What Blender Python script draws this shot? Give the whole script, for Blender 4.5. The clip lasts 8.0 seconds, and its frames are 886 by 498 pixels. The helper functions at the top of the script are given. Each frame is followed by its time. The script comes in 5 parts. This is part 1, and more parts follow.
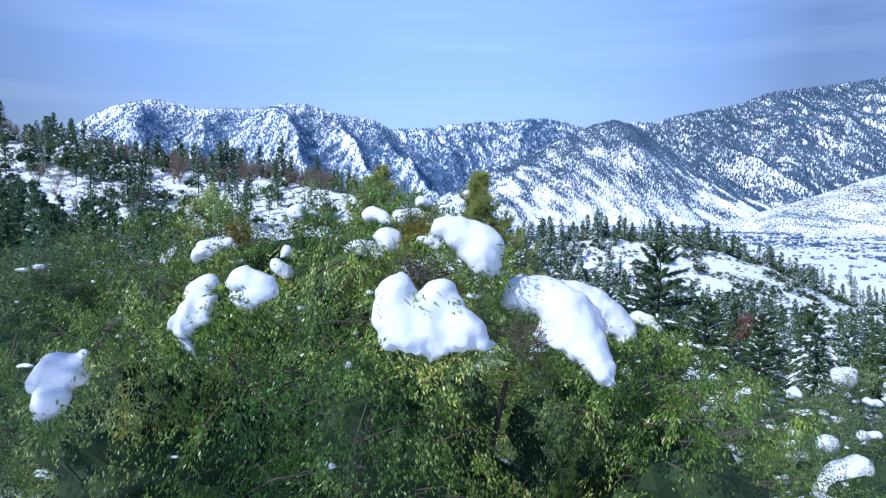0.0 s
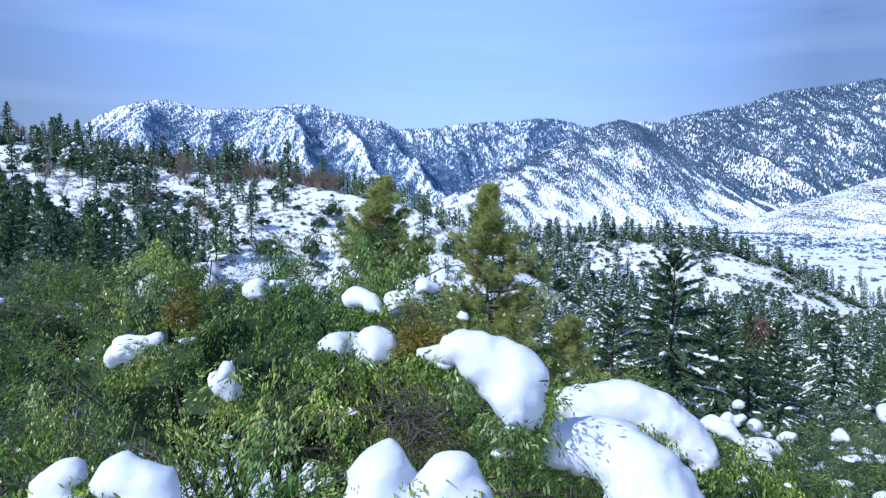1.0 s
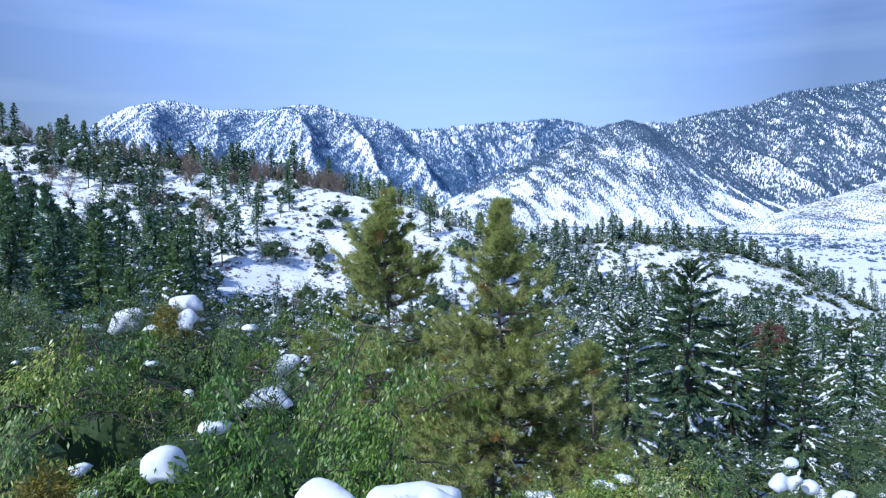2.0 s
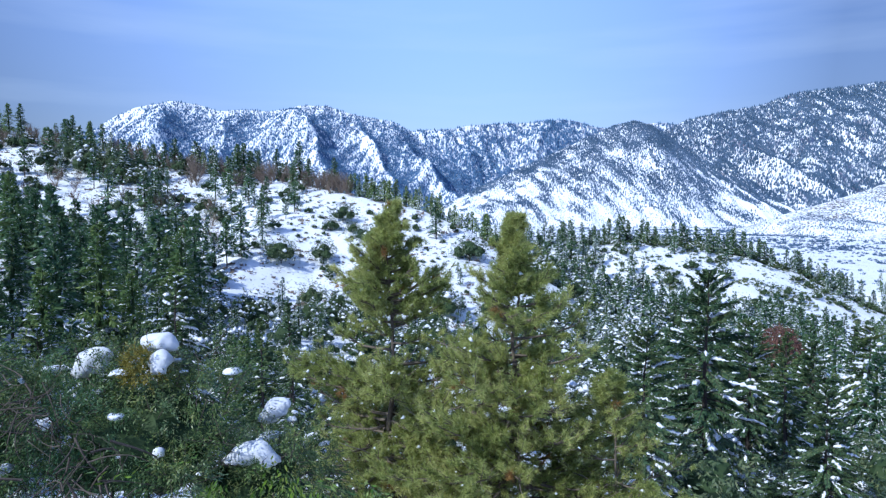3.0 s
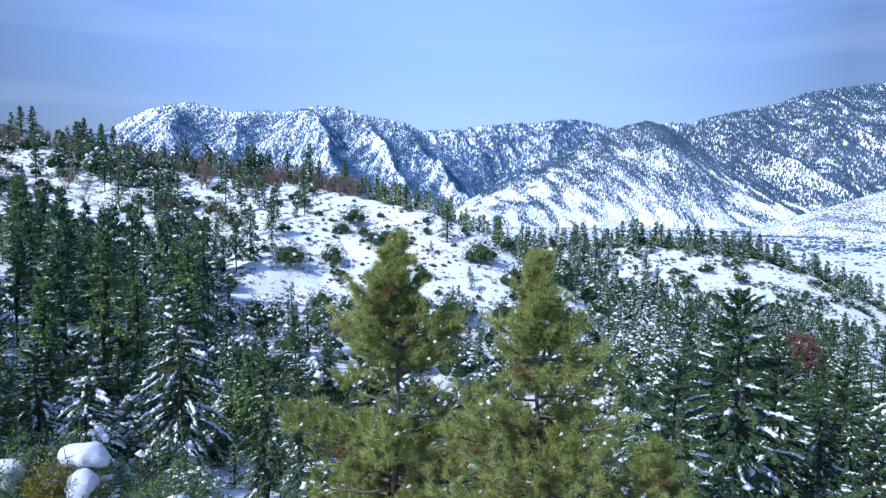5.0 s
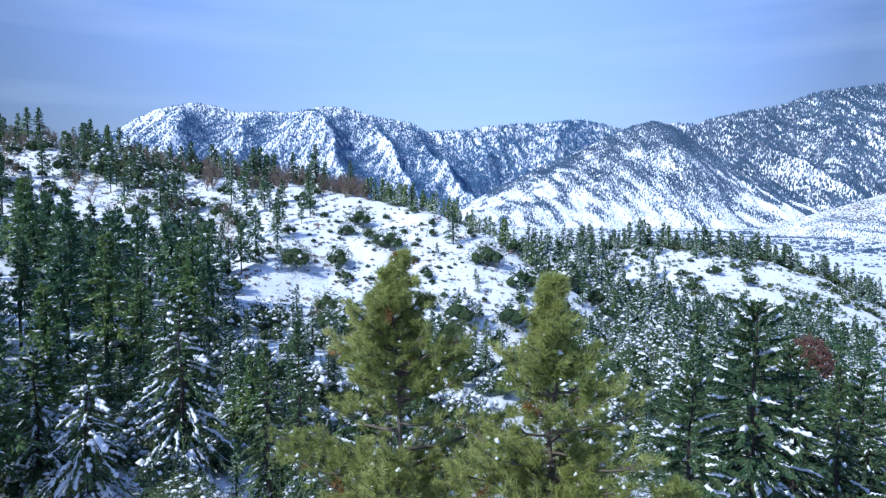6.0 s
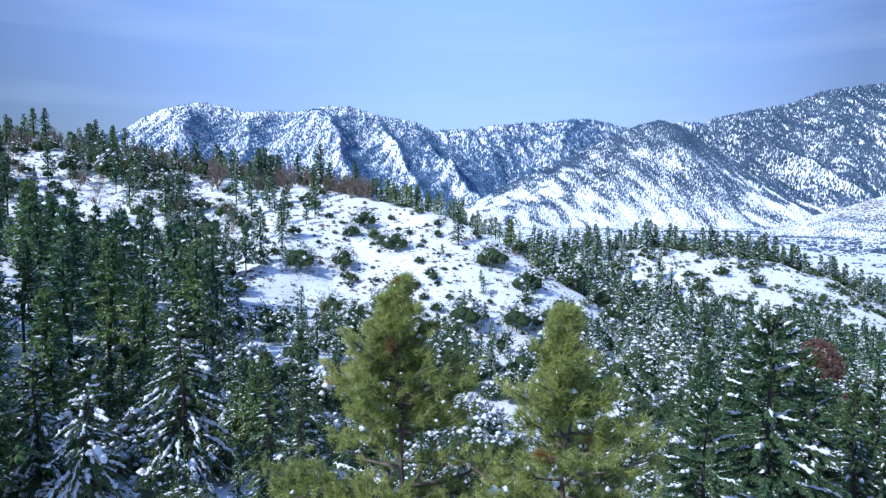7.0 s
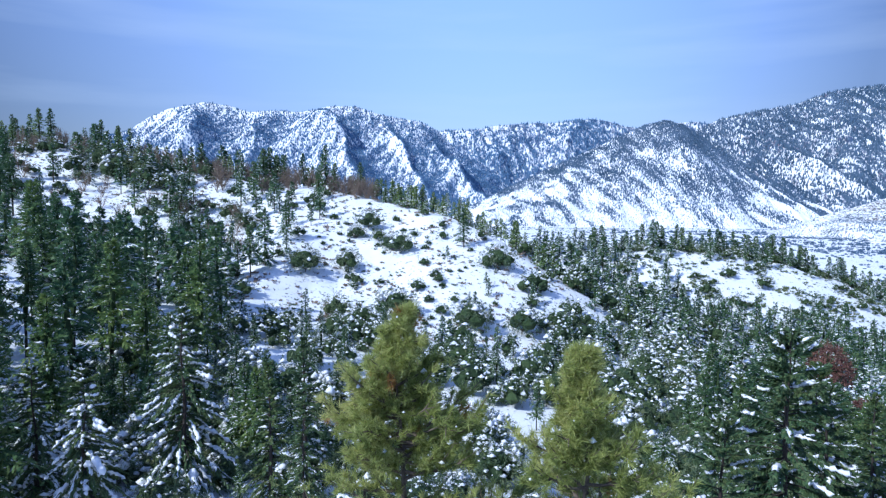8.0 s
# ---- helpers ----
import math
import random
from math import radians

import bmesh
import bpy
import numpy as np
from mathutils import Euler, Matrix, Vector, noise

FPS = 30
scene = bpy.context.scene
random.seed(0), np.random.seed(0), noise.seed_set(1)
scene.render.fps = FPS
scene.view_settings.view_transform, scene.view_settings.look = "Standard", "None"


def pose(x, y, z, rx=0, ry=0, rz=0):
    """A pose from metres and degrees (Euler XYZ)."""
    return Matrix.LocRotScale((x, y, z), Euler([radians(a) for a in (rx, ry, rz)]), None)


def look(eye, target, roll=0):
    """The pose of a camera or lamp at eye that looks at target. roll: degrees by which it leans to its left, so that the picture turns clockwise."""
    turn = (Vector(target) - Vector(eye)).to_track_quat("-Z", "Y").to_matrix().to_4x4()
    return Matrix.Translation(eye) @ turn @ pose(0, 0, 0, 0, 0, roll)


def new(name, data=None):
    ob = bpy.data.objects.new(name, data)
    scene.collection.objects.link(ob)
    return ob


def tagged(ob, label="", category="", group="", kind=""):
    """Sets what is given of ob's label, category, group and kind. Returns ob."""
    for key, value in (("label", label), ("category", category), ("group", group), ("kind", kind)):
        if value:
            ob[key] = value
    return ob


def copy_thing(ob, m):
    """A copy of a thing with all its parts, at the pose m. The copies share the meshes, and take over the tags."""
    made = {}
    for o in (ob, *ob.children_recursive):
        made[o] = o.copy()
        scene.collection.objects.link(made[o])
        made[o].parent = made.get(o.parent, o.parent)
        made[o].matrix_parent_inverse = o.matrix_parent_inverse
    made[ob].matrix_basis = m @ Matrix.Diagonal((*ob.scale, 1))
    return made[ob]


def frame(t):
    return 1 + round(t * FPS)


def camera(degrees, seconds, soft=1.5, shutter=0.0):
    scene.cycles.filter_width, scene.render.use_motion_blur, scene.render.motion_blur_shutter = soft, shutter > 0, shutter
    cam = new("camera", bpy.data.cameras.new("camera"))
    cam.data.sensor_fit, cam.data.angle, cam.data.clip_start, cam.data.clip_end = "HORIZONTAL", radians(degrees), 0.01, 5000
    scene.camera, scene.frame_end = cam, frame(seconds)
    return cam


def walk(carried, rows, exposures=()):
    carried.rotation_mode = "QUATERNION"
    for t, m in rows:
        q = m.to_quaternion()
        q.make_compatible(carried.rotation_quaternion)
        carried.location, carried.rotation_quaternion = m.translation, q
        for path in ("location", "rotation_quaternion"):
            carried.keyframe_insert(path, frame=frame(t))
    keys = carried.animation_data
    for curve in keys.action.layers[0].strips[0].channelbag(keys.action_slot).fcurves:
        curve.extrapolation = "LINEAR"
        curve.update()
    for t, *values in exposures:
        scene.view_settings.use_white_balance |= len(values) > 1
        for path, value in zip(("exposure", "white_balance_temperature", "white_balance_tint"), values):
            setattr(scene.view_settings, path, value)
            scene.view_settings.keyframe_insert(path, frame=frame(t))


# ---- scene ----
cam = camera(67.0, 8.0, soft=1.3)
PATH = [
    (0, (0.838, 1.885, 0.637), (0.836, 3.881, 0.51), 0.1),
    (0.5, (0.828, 2.677, 0.881), (0.817, 4.673, 0.754), 0.1),
    (1, (0.807, 3.413, 1.111), (0.787, 5.408, 0.984), 0.1),
    (1.5, (0.78, 4.213, 1.369), (0.75, 6.209, 1.242), 0.1),
    (3, (0.613, 6.685, 2.002), (0.557, 8.681, 1.877), 0.2),
    (3.5, (0.563, 7.431, 2.214), (0.498, 9.426, 2.089), 0.2),
    (4, (0.536, 8.131, 2.423), (0.463, 10.126, 2.298), 0.2),
    (4.5, (0.51, 8.815, 2.647), (0.429, 10.809, 2.523), 0.2),
    (6, (0.461, 10.678, 3.313), (0.354, 12.671, 3.19), 0.2),
    (6.5, (0.451, 11.248, 3.575), (0.335, 13.24, 3.451), 0.2),
    (7, (0.421, 11.825, 3.858), (0.298, 13.817, 3.733), 0.2),
    (7.5, (0.376, 12.41, 4.149), (0.245, 14.402, 4.025), 0.3),
    (8, (0.316, 13.02, 4.436), (0.178, 15.011, 4.31), 0.3),
]
walk(cam, [(t, look(eye, target, roll)) for t, eye, target, roll in PATH], [(0, 0.0, 5210, 7), (8, 0.0, 5210, 7)])

# ---- sky and sun ----
SUN_FROM = Vector((-0.78, -0.62, 0.0)).normalized()
SUN_ELEV = 41.0
world = bpy.data.worlds.new("world")
scene.world = world
world.use_nodes = True
wn, wl = world.node_tree.nodes, world.node_tree.links
wn.clear()
w_out = wn.new("ShaderNodeOutputWorld")
w_bg = wn.new("ShaderNodeBackground")
w_sky = wn.new("ShaderNodeTexSky")
w_sky.sky_type = "NISHITA"
w_sky.sun_disc = False
w_sky.sun_elevation = radians(SUN_ELEV)
w_sky.sun_rotation = math.atan2(SUN_FROM.x, SUN_FROM.y)
w_sky.altitude = 1500
w_sky.air_density, w_sky.dust_density, w_sky.ozone_density = 1.0, 0.3, 2.5
# thin high haze: the sky pales upwards, with faint streaks of cirrus low down
w_co = wn.new("ShaderNodeTexCoord")
w_sep = wn.new("ShaderNodeSeparateXYZ")
wl.new(w_co.outputs["Generated"], w_sep.inputs["Vector"])
w_ramp = wn.new("ShaderNodeMapRange")
wl.new(w_sep.outputs["Z"], w_ramp.inputs["Value"])
w_ramp.inputs["From Min"].default_value, w_ramp.inputs["From Max"].default_value = 0.08, 0.36
w_ramp.inputs["To Min"].default_value, w_ramp.inputs["To Max"].default_value = 0.72, 1.75
w_gain = wn.new("ShaderNodeVectorMath")
w_gain.operation = "MULTIPLY"
w_gain.inputs[1].default_value = (1.22, 1.0, 1.02)
wl.new(w_sky.outputs["Color"], w_gain.inputs[0])
w_sq = wn.new("ShaderNodeMath")
w_sq.operation = "MULTIPLY"
w_skew = wn.new("ShaderNodeMath")
w_skew.operation = "ADD"
w_skew.inputs[1].default_value = 0.08
wl.new(w_sep.outputs["X"], w_skew.inputs[0])
wl.new(w_skew.outputs[0], w_sq.inputs[0])
wl.new(w_skew.outputs[0], w_sq.inputs[1])
w_side = wn.new("ShaderNodeMath")
w_side.operation = "MULTIPLY_ADD"
wl.new(w_sq.outputs[0], w_side.inputs[0])
w_side.inputs[1].default_value, w_side.inputs[2].default_value = -2.6, 1.38
w_both = wn.new("ShaderNodeMath")
w_both.operation = "MULTIPLY"
w_low = wn.new("ShaderNodeMath")
w_low.operation = "MAXIMUM"
w_low.inputs[1].default_value = 0.6
wl.new(w_side.outputs[0], w_low.inputs[0])
w_high = wn.new("ShaderNodeMapRange")
wl.new(w_sep.outputs["Z"], w_high.inputs["Value"])
w_high.inputs["From Min"].default_value, w_high.inputs["From Max"].default_value = 0.34, 0.75
w_high.inputs["To Min"].default_value, w_high.inputs["To Max"].default_value = 1.0, 1.05
w_arch = wn.new("ShaderNodeMath")
w_arch.operation = "MULTIPLY"
wl.new(w_ramp.outputs["Result"], w_arch.inputs[0])
wl.new(w_high.outputs["Result"], w_arch.inputs[1])
wl.new(w_arch.outputs[0], w_both.inputs[0])
wl.new(w_low.outputs[0], w_both.inputs[1])
w_mul = wn.new("ShaderNodeVectorMath")
w_mul.operation = "SCALE"
wl.new(w_gain.outputs["Vector"], w_mul.inputs[0])
wl.new(w_both.outputs[0], w_mul.inputs["Scale"])
w_map = wn.new("ShaderNodeMapping")
w_map.inputs["Scale"].default_value = (1.6, 1.6, 14.0)
wl.new(w_co.outputs["Generated"], w_map.inputs["Vector"])
w_cloud = wn.new("ShaderNodeTexNoise")
w_cloud.inputs["Scale"].default_value, w_cloud.inputs["Detail"].default_value = 1.3, 5
wl.new(w_map.outputs["Vector"], w_cloud.inputs["Vector"])
w_cr = wn.new("ShaderNodeMapRange")
wl.new(w_cloud.outputs["Fac"], w_cr.inputs["Value"])
w_cr.inputs["From Min"].default_value, w_cr.inputs["From Max"].default_value = 0.48, 0.72
w_cr.inputs["To Min"].default_value, w_cr.inputs["To Max"].default_value = 0.0, 0.2
w_mix = wn.new("ShaderNodeMix")
w_mix.data_type = "RGBA"
wl.new(w_cr.outputs["Result"], w_mix.inputs["Factor"])
wl.new(w_mul.outputs["Vector"], w_mix.inputs["A"])
w_mix.inputs["B"].default_value = (6.0, 6.6, 7.6, 1)
wl.new(w_mix.outputs["Result"], w_bg.inputs["Color"])
w_bg.inputs["Strength"].default_value = 0.12
wl.new(w_bg.outputs["Background"], w_out.inputs["Surface"])

sun_data = bpy.data.lights.new("sun", "SUN")
sun_data.energy, sun_data.angle, sun_data.color = 4.35, radians(0.5), (1.0, 0.925, 0.80)
sun = new("sun", sun_data)
sun_dir = SUN_FROM * math.cos(radians(SUN_ELEV)) + Vector((0, 0, math.sin(radians(SUN_ELEV))))
sun.matrix_world = look(sun_dir * 50, (0, 0, 0))


# ---- materials ----
def material(name):
    m = bpy.data.materials.new(name)
    m.use_nodes = True
    nodes, links = m.node_tree.nodes, m.node_tree.links
    return m, nodes, links, nodes["Principled BSDF"]


def noise_node(nodes, links, scale, detail=4, rough=0.55, vector=None):
    n = nodes.new("ShaderNodeTexNoise")
    n.inputs["Scale"].default_value = scale
    n.inputs["Detail"].default_value = detail
    n.inputs["Roughness"].default_value = rough
    if vector is not None:
        links.new(vector, n.inputs["Vector"])
    return n


def ramp_node(nodes, links, fac, stops):
    r = nodes.new("ShaderNodeValToRGB")
    while len(r.color_ramp.elements) < len(stops):
        r.color_ramp.elements.new(0.5)
    for e, (p, c) in zip(r.color_ramp.elements, stops):
        e.position, e.color = p, (*c, 1)
    links.new(fac, r.inputs["Fac"])
    return r


def leaf_material(name, dark, mid, light, transl=0.25, rough=0.55, patch=0.35, each=0.0, drift=0.0):
    """Foliage: colour varies from leaf to leaf and in larger patches."""
    m, nodes, links, bsdf = material(name)
    geo = nodes.new("ShaderNodeNewGeometry")
    coord = nodes.new("ShaderNodeTexCoord")
    big = noise_node(nodes, links, patch, 2, 0.5, coord.outputs["Object"])
    mix = nodes.new("ShaderNodeMath")
    mix.operation = "MULTIPLY_ADD"
    links.new(geo.outputs["Random Per Island"], mix.inputs[0])
    mix.inputs[1].default_value = 0.55
    half = nodes.new("ShaderNodeMath")
    half.operation = "MULTIPLY_ADD"
    links.new(big.outputs["Fac"], half.inputs[0])
    half.inputs[1].default_value = 1.1
    half.inputs[2].default_value = -0.33
    links.new(half.outputs[0], mix.inputs[2])
    ramp = ramp_node(nodes, links, mix.outputs[0], [(0.1, dark), (0.5, mid), (0.95, light)])
    # one tree differs from the next
    info = nodes.new("ShaderNodeObjectInfo")
    tint = ramp_node(nodes, links, info.outputs["Random"], [(0.0, (0.62, 0.75, 0.86)), (0.35, (0.9, 0.95, 1.0)), (0.7, (1.1, 1.05, 0.9)), (1.0, (1.45, 1.3, 0.95))])
    vary = nodes.new("ShaderNodeMix")
    vary.data_type, vary.blend_type = "RGBA", "MULTIPLY"
    vary.inputs["Factor"].default_value = each
    links.new(ramp.outputs["Color"], vary.inputs["A"])
    links.new(tint.outputs["Color"], vary.inputs["B"])
    colour = vary.outputs["Result"]
    if drift:
        # whole boughs are greyer, bluer or yellower than others
        wide = noise_node(nodes, links, drift, 3, 0.55, coord.outputs["Object"])
        cast = ramp_node(nodes, links, wide.outputs["Fac"], [(0.34, (0.62, 0.78, 0.95)), (0.48, (1.0, 1.0, 1.0)), (0.56, (1.25, 1.12, 0.9)), (0.66, (1.15, 1.12, 1.9))])
        shift = nodes.new("ShaderNodeMix")
        shift.data_type, shift.blend_type = "RGBA", "MULTIPLY"
        shift.inputs["Factor"].default_value = 1.0
        links.new(colour, shift.inputs["A"])
        links.new(cast.outputs["Color"], shift.inputs["B"])
        colour = shift.outputs["Result"]
    links.new(colour, bsdf.inputs["Base Color"])
    bsdf.inputs["Roughness"].default_value = rough
    bsdf.inputs["Specular IOR Level"].default_value = 0.35
    tr = nodes.new("ShaderNodeBsdfTranslucent")
    links.new(colour, tr.inputs["Color"])
    ms = nodes.new("ShaderNodeMixShader")
    ms.inputs["Fac"].default_value = transl
    links.new(bsdf.outputs["BSDF"], ms.inputs[1])
    links.new(tr.outputs["BSDF"], ms.inputs[2])
    links.new(ms.outputs["Shader"], nodes["Material Output"].inputs["Surface"])
    return m


def bark_material(name, dark, light, scale=14):
    m, nodes, links, bsdf = material(name)
    coord = nodes.new("ShaderNodeTexCoord")
    n = noise_node(nodes, links, scale, 6, 0.65, coord.outputs["Object"])
    ramp = ramp_node(nodes, links, n.outputs["Fac"], [(0.3, dark), (0.7, light)])
    links.new(ramp.outputs["Color"], bsdf.inputs["Base Color"])
    bsdf.inputs["Roughness"].default_value = 0.9
    bump = nodes.new("ShaderNodeBump")
    bump.inputs["Strength"].default_value = 0.6
    bump.inputs["Distance"].default_value = 0.02
    links.new(n.outputs["Fac"], bump.inputs["Height"])
    links.new(bump.outputs["Normal"], bsdf.inputs["Normal"])
    return m


def snow_material(name, scale=6.0, bump_distance=0.02, shade=1.0):
    m, nodes, links, bsdf = material(name)
    coord = nodes.new("ShaderNodeTexCoord")
    n = noise_node(nodes, links, scale, 5, 0.6, coord.outputs["Object"])
    ramp = ramp_node(nodes, links, n.outputs["Fac"], [(0.3, (0.78 * shade, 0.81 * shade, 0.86 * shade)), (0.6, (0.87 * shade, 0.88 * shade, 0.91 * shade))])
    links.new(ramp.outputs["Color"], bsdf.inputs["Base Color"])
    bsdf.inputs["Roughness"].default_value = 0.65
    bsdf.inputs["Specular IOR Level"].default_value = 0.2
    bump = nodes.new("ShaderNodeBump")
    bump.inputs["Strength"].default_value = 0.35
    bump.inputs["Distance"].default_value = bump_distance
    links.new(n.outputs["Fac"], bump.inputs["Height"])
    links.new(bump.outputs["Normal"], bsdf.inputs["Normal"])
    return m


def hillside_material(name, scrub, brush_scale, lo, hi, patch_scale, patch_gain, rock=(0.10, 0.085, 0.085), drawn=1.0, relief=0.0):
    """Snow with dark scrub and bare rock showing through in specks, denser in some patches."""
    m, nodes, links, bsdf = material(name)
    coord = nodes.new("ShaderNodeTexCoord")
    # gullies and tree lines draw the pattern out down the slope
    lay = nodes.new("ShaderNodeMapping")
    lay.inputs["Scale"].default_value = (1.0, drawn, drawn * 0.8)
    links.new(coord.outputs["Object"], lay.inputs["Vector"])
    fine = noise_node(nodes, links, brush_scale, 3, 0.7, lay.outputs["Vector"])
    patch = noise_node(nodes, links, patch_scale, 4, 0.6, coord.outputs["Object"])
    tone = noise_node(nodes, links, patch_scale * 3, 3, 0.5, coord.outputs["Object"])
    add = nodes.new("ShaderNodeMath")
    add.operation = "MULTIPLY_ADD"
    links.new(patch.outputs["Fac"], add.inputs[0])
    add.inputs[1].default_value = patch_gain
    links.new(fine.outputs["Fac"], add.inputs[2])
    mask = ramp_node(nodes, links, add.outputs[0], [(lo, (0, 0, 0)), (hi, (1, 1, 1))])
    dark = ramp_node(nodes, links, tone.outputs["Fac"], [(0.35, scrub), (0.75, rock)])
    white = ramp_node(nodes, links, tone.outputs["Fac"], [(0.3, (0.78, 0.81, 0.86)), (0.7, (0.88, 0.89, 0.91))])
    mix = nodes.new("ShaderNodeMix")
    mix.data_type = "RGBA"
    links.new(mask.outputs["Color"], mix.inputs["Factor"])
    links.new(white.outputs["Color"], mix.inputs["A"])
    links.new(dark.outputs["Color"], mix.inputs["B"])
    links.new(mix.outputs["Result"], bsdf.inputs["Base Color"])
    bsdf.inputs["Roughness"].default_value = 0.8
    bsdf.inputs["Specular IOR Level"].default_value = 0.15
    if relief:
        lumps = noise_node(nodes, links, 0.45, 5, 0.6, coord.outputs["Object"])
        bump = nodes.new("ShaderNodeBump")
        bump.inputs["Strength"].default_value = 0.6
        bump.inputs["Distance"].default_value = relief
        links.new(lumps.outputs["Fac"], bump.inputs["Height"])
        links.new(bump.outputs["Normal"], bsdf.inputs["Normal"])
    return m


M_SNOW = snow_material("snow", shade=0.84)
M_SNOW_FAR = snow_material("far_snow", 1.2, 0.05)
M_OAK = leaf_material("oak_leaf", (0.032, 0.078, 0.014), (0.135, 0.235, 0.03), (0.56, 0.57, 0.19), 0.24, 0.32, 1.0, 0.0, 0.9)
# near-black leaf colour that paints the shade inside the crowns
M_INNER_SHADE = leaf_material("painted_inner_shade", (0.014, 0.030, 0.010), (0.028, 0.052, 0.016), (0.05, 0.08, 0.025), 0.0, 0.8, 2.0)
M_OAK_FAR = leaf_material("far_oak_leaf", (0.042, 0.076, 0.046), (0.105, 0.15, 0.078), (0.26, 0.28, 0.15), 0.25, 0.5, 0.5, 0.8)
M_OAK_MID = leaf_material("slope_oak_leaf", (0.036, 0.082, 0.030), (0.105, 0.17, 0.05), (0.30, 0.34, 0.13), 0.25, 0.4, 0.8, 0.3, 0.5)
M_PINE = leaf_material("pine_needle", (0.13, 0.18, 0.045), (0.40, 0.45, 0.13), (0.68, 0.64, 0.27), 0.45, 0.5, 0.7)
M_PINE_BROWN = leaf_material("browned_pine_needle", (0.20, 0.11, 0.04), (0.34, 0.19, 0.06), (0.45, 0.28, 0.10), 0.4, 0.6, 0.7)
M_DEADWOOD = bark_material("grey_deadwood", (0.16, 0.14, 0.125), (0.38, 0.345, 0.31), 12)
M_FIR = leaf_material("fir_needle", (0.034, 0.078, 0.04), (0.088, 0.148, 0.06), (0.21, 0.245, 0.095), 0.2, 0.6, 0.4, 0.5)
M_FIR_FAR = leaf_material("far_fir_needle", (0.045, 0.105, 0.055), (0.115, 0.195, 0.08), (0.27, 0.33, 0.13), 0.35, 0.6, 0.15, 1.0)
M_RUST = leaf_material("dead_needle", (0.11, 0.054, 0.042), (0.19, 0.092, 0.07), (0.27, 0.15, 0.115), 0.2, 0.7, 0.5)
M_ORANGE = leaf_material("dying_leaf", (0.12, 0.105, 0.014), (0.22, 0.185, 0.024), (0.34, 0.29, 0.07), 0.25, 0.6, 1.0)
M_BARK = bark_material("bark", (0.018, 0.015, 0.013), (0.060, 0.048, 0.040))
M_TWIG = bark_material("grey_twig", (0.05, 0.038, 0.03), (0.13, 0.105, 0.085), 20)
M_LIMB = bark_material("pine_limb", (0.075, 0.06, 0.045), (0.20, 0.16, 0.12), 10)
M_BRUSH = bark_material("bare_brush", (0.15, 0.115, 0.09), (0.31, 0.245, 0.19), 3)
# blue distance haze is painted into both wood colours, stronger in the far one
M_HAZED_WOODS = leaf_material("hazed_mountain_wood", (0.046, 0.09, 0.15), (0.085, 0.14, 0.22), (0.15, 0.21, 0.30), 0.1, 0.8, 0.01)
M_HAZED_WOODS_FAR = leaf_material("hazed_far_mountain_wood", (0.065, 0.135, 0.25), (0.10, 0.19, 0.33), (0.16, 0.26, 0.40), 0.1, 0.8, 0.01)
M_GROUND = hillside_material("snowy_ground", (0.06, 0.06, 0.04), 0.7, 0.79, 0.86, 0.03, 0.35, relief=0.3)
# massif and range scrub and rock, right scrub: blue airlight painted in
M_HAZED_MASSIF = hillside_material("hazed_massif_slope", (0.045, 0.088, 0.18), 0.06, 0.88, 1.0, 0.0024, 0.6, (0.085, 0.11, 0.19), 0.35)
M_HAZED_RANGE = hillside_material("hazed_range_slope", (0.045, 0.088, 0.18), 0.05, 0.64, 0.82, 0.0022, 0.42, (0.085, 0.115, 0.20), 0.35)
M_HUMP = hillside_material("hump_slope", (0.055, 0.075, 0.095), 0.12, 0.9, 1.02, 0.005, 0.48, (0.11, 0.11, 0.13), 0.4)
M_HAZED_RIGHT = hillside_material("hazed_right_slope", (0.047, 0.083, 0.16), 0.06, 0.66, 0.84, 0.004, 0.42, (0.15, 0.12, 0.16), 0.35)
M_FOOT = hillside_material("foothill_slope", (0.055, 0.075, 0.095), 0.25, 0.74, 0.88, 0.010, 0.5)


# ---- mesh helpers ----
def raw_mesh(name, verts, faces, mat, smooth=False, slots=None):
    """A mesh from an (n, 3) array and a list of face arrays, each (k, 3) or (k, 4)."""
    me = bpy.data.meshes.new(name)
    faces = [np.asarray(f, np.int32) for f in faces if len(f)]
    me.vertices.add(len(verts))
    me.vertices.foreach_set("co", np.asarray(verts, np.float32).ravel())
    loops = np.concatenate([f.ravel() for f in faces])
    totals = np.concatenate([np.full(len(f), f.shape[1], np.int32) for f in faces])
    starts = np.concatenate([[0], np.cumsum(totals)[:-1]]).astype(np.int32)
    me.loops.add(len(loops))
    me.loops.foreach_set("vertex_index", loops)
    me.polygons.add(len(totals))
    me.polygons.foreach_set("loop_start", starts)
    me.polygons.foreach_set("loop_total", totals)
    me.polygons.foreach_set("use_smooth", np.full(len(totals), smooth))
    me.update(calc_edges=True)
    me.validate()
    for one in (mat if isinstance(mat, list) else [mat]):
        me.materials.append(one)
    if slots is not None:
        me.polygons.foreach_set("material_index", np.concatenate([np.full(len(f), s, np.int32) for f, s in zip(faces, slots)]))
    return me


def part(name, me, parent, label="", kind=""):
    ob = new(name, me)
    ob.parent = parent
    tagged(ob, kind=kind)
    if label:
        tagged(ob, label)
    return ob


def join(*pieces):
    """Joins (verts, face list) pieces into one."""
    vs, fs, off = [], [], 0
    for v, f in pieces:
        if len(v) == 0:
            continue
        vs.append(v)
        fs += [a + off for a in f]
        off += len(v)
    return np.concatenate(vs), fs


def unit(a):
    return a / np.maximum(np.linalg.norm(a, axis=-1, keepdims=True), 1e-9)


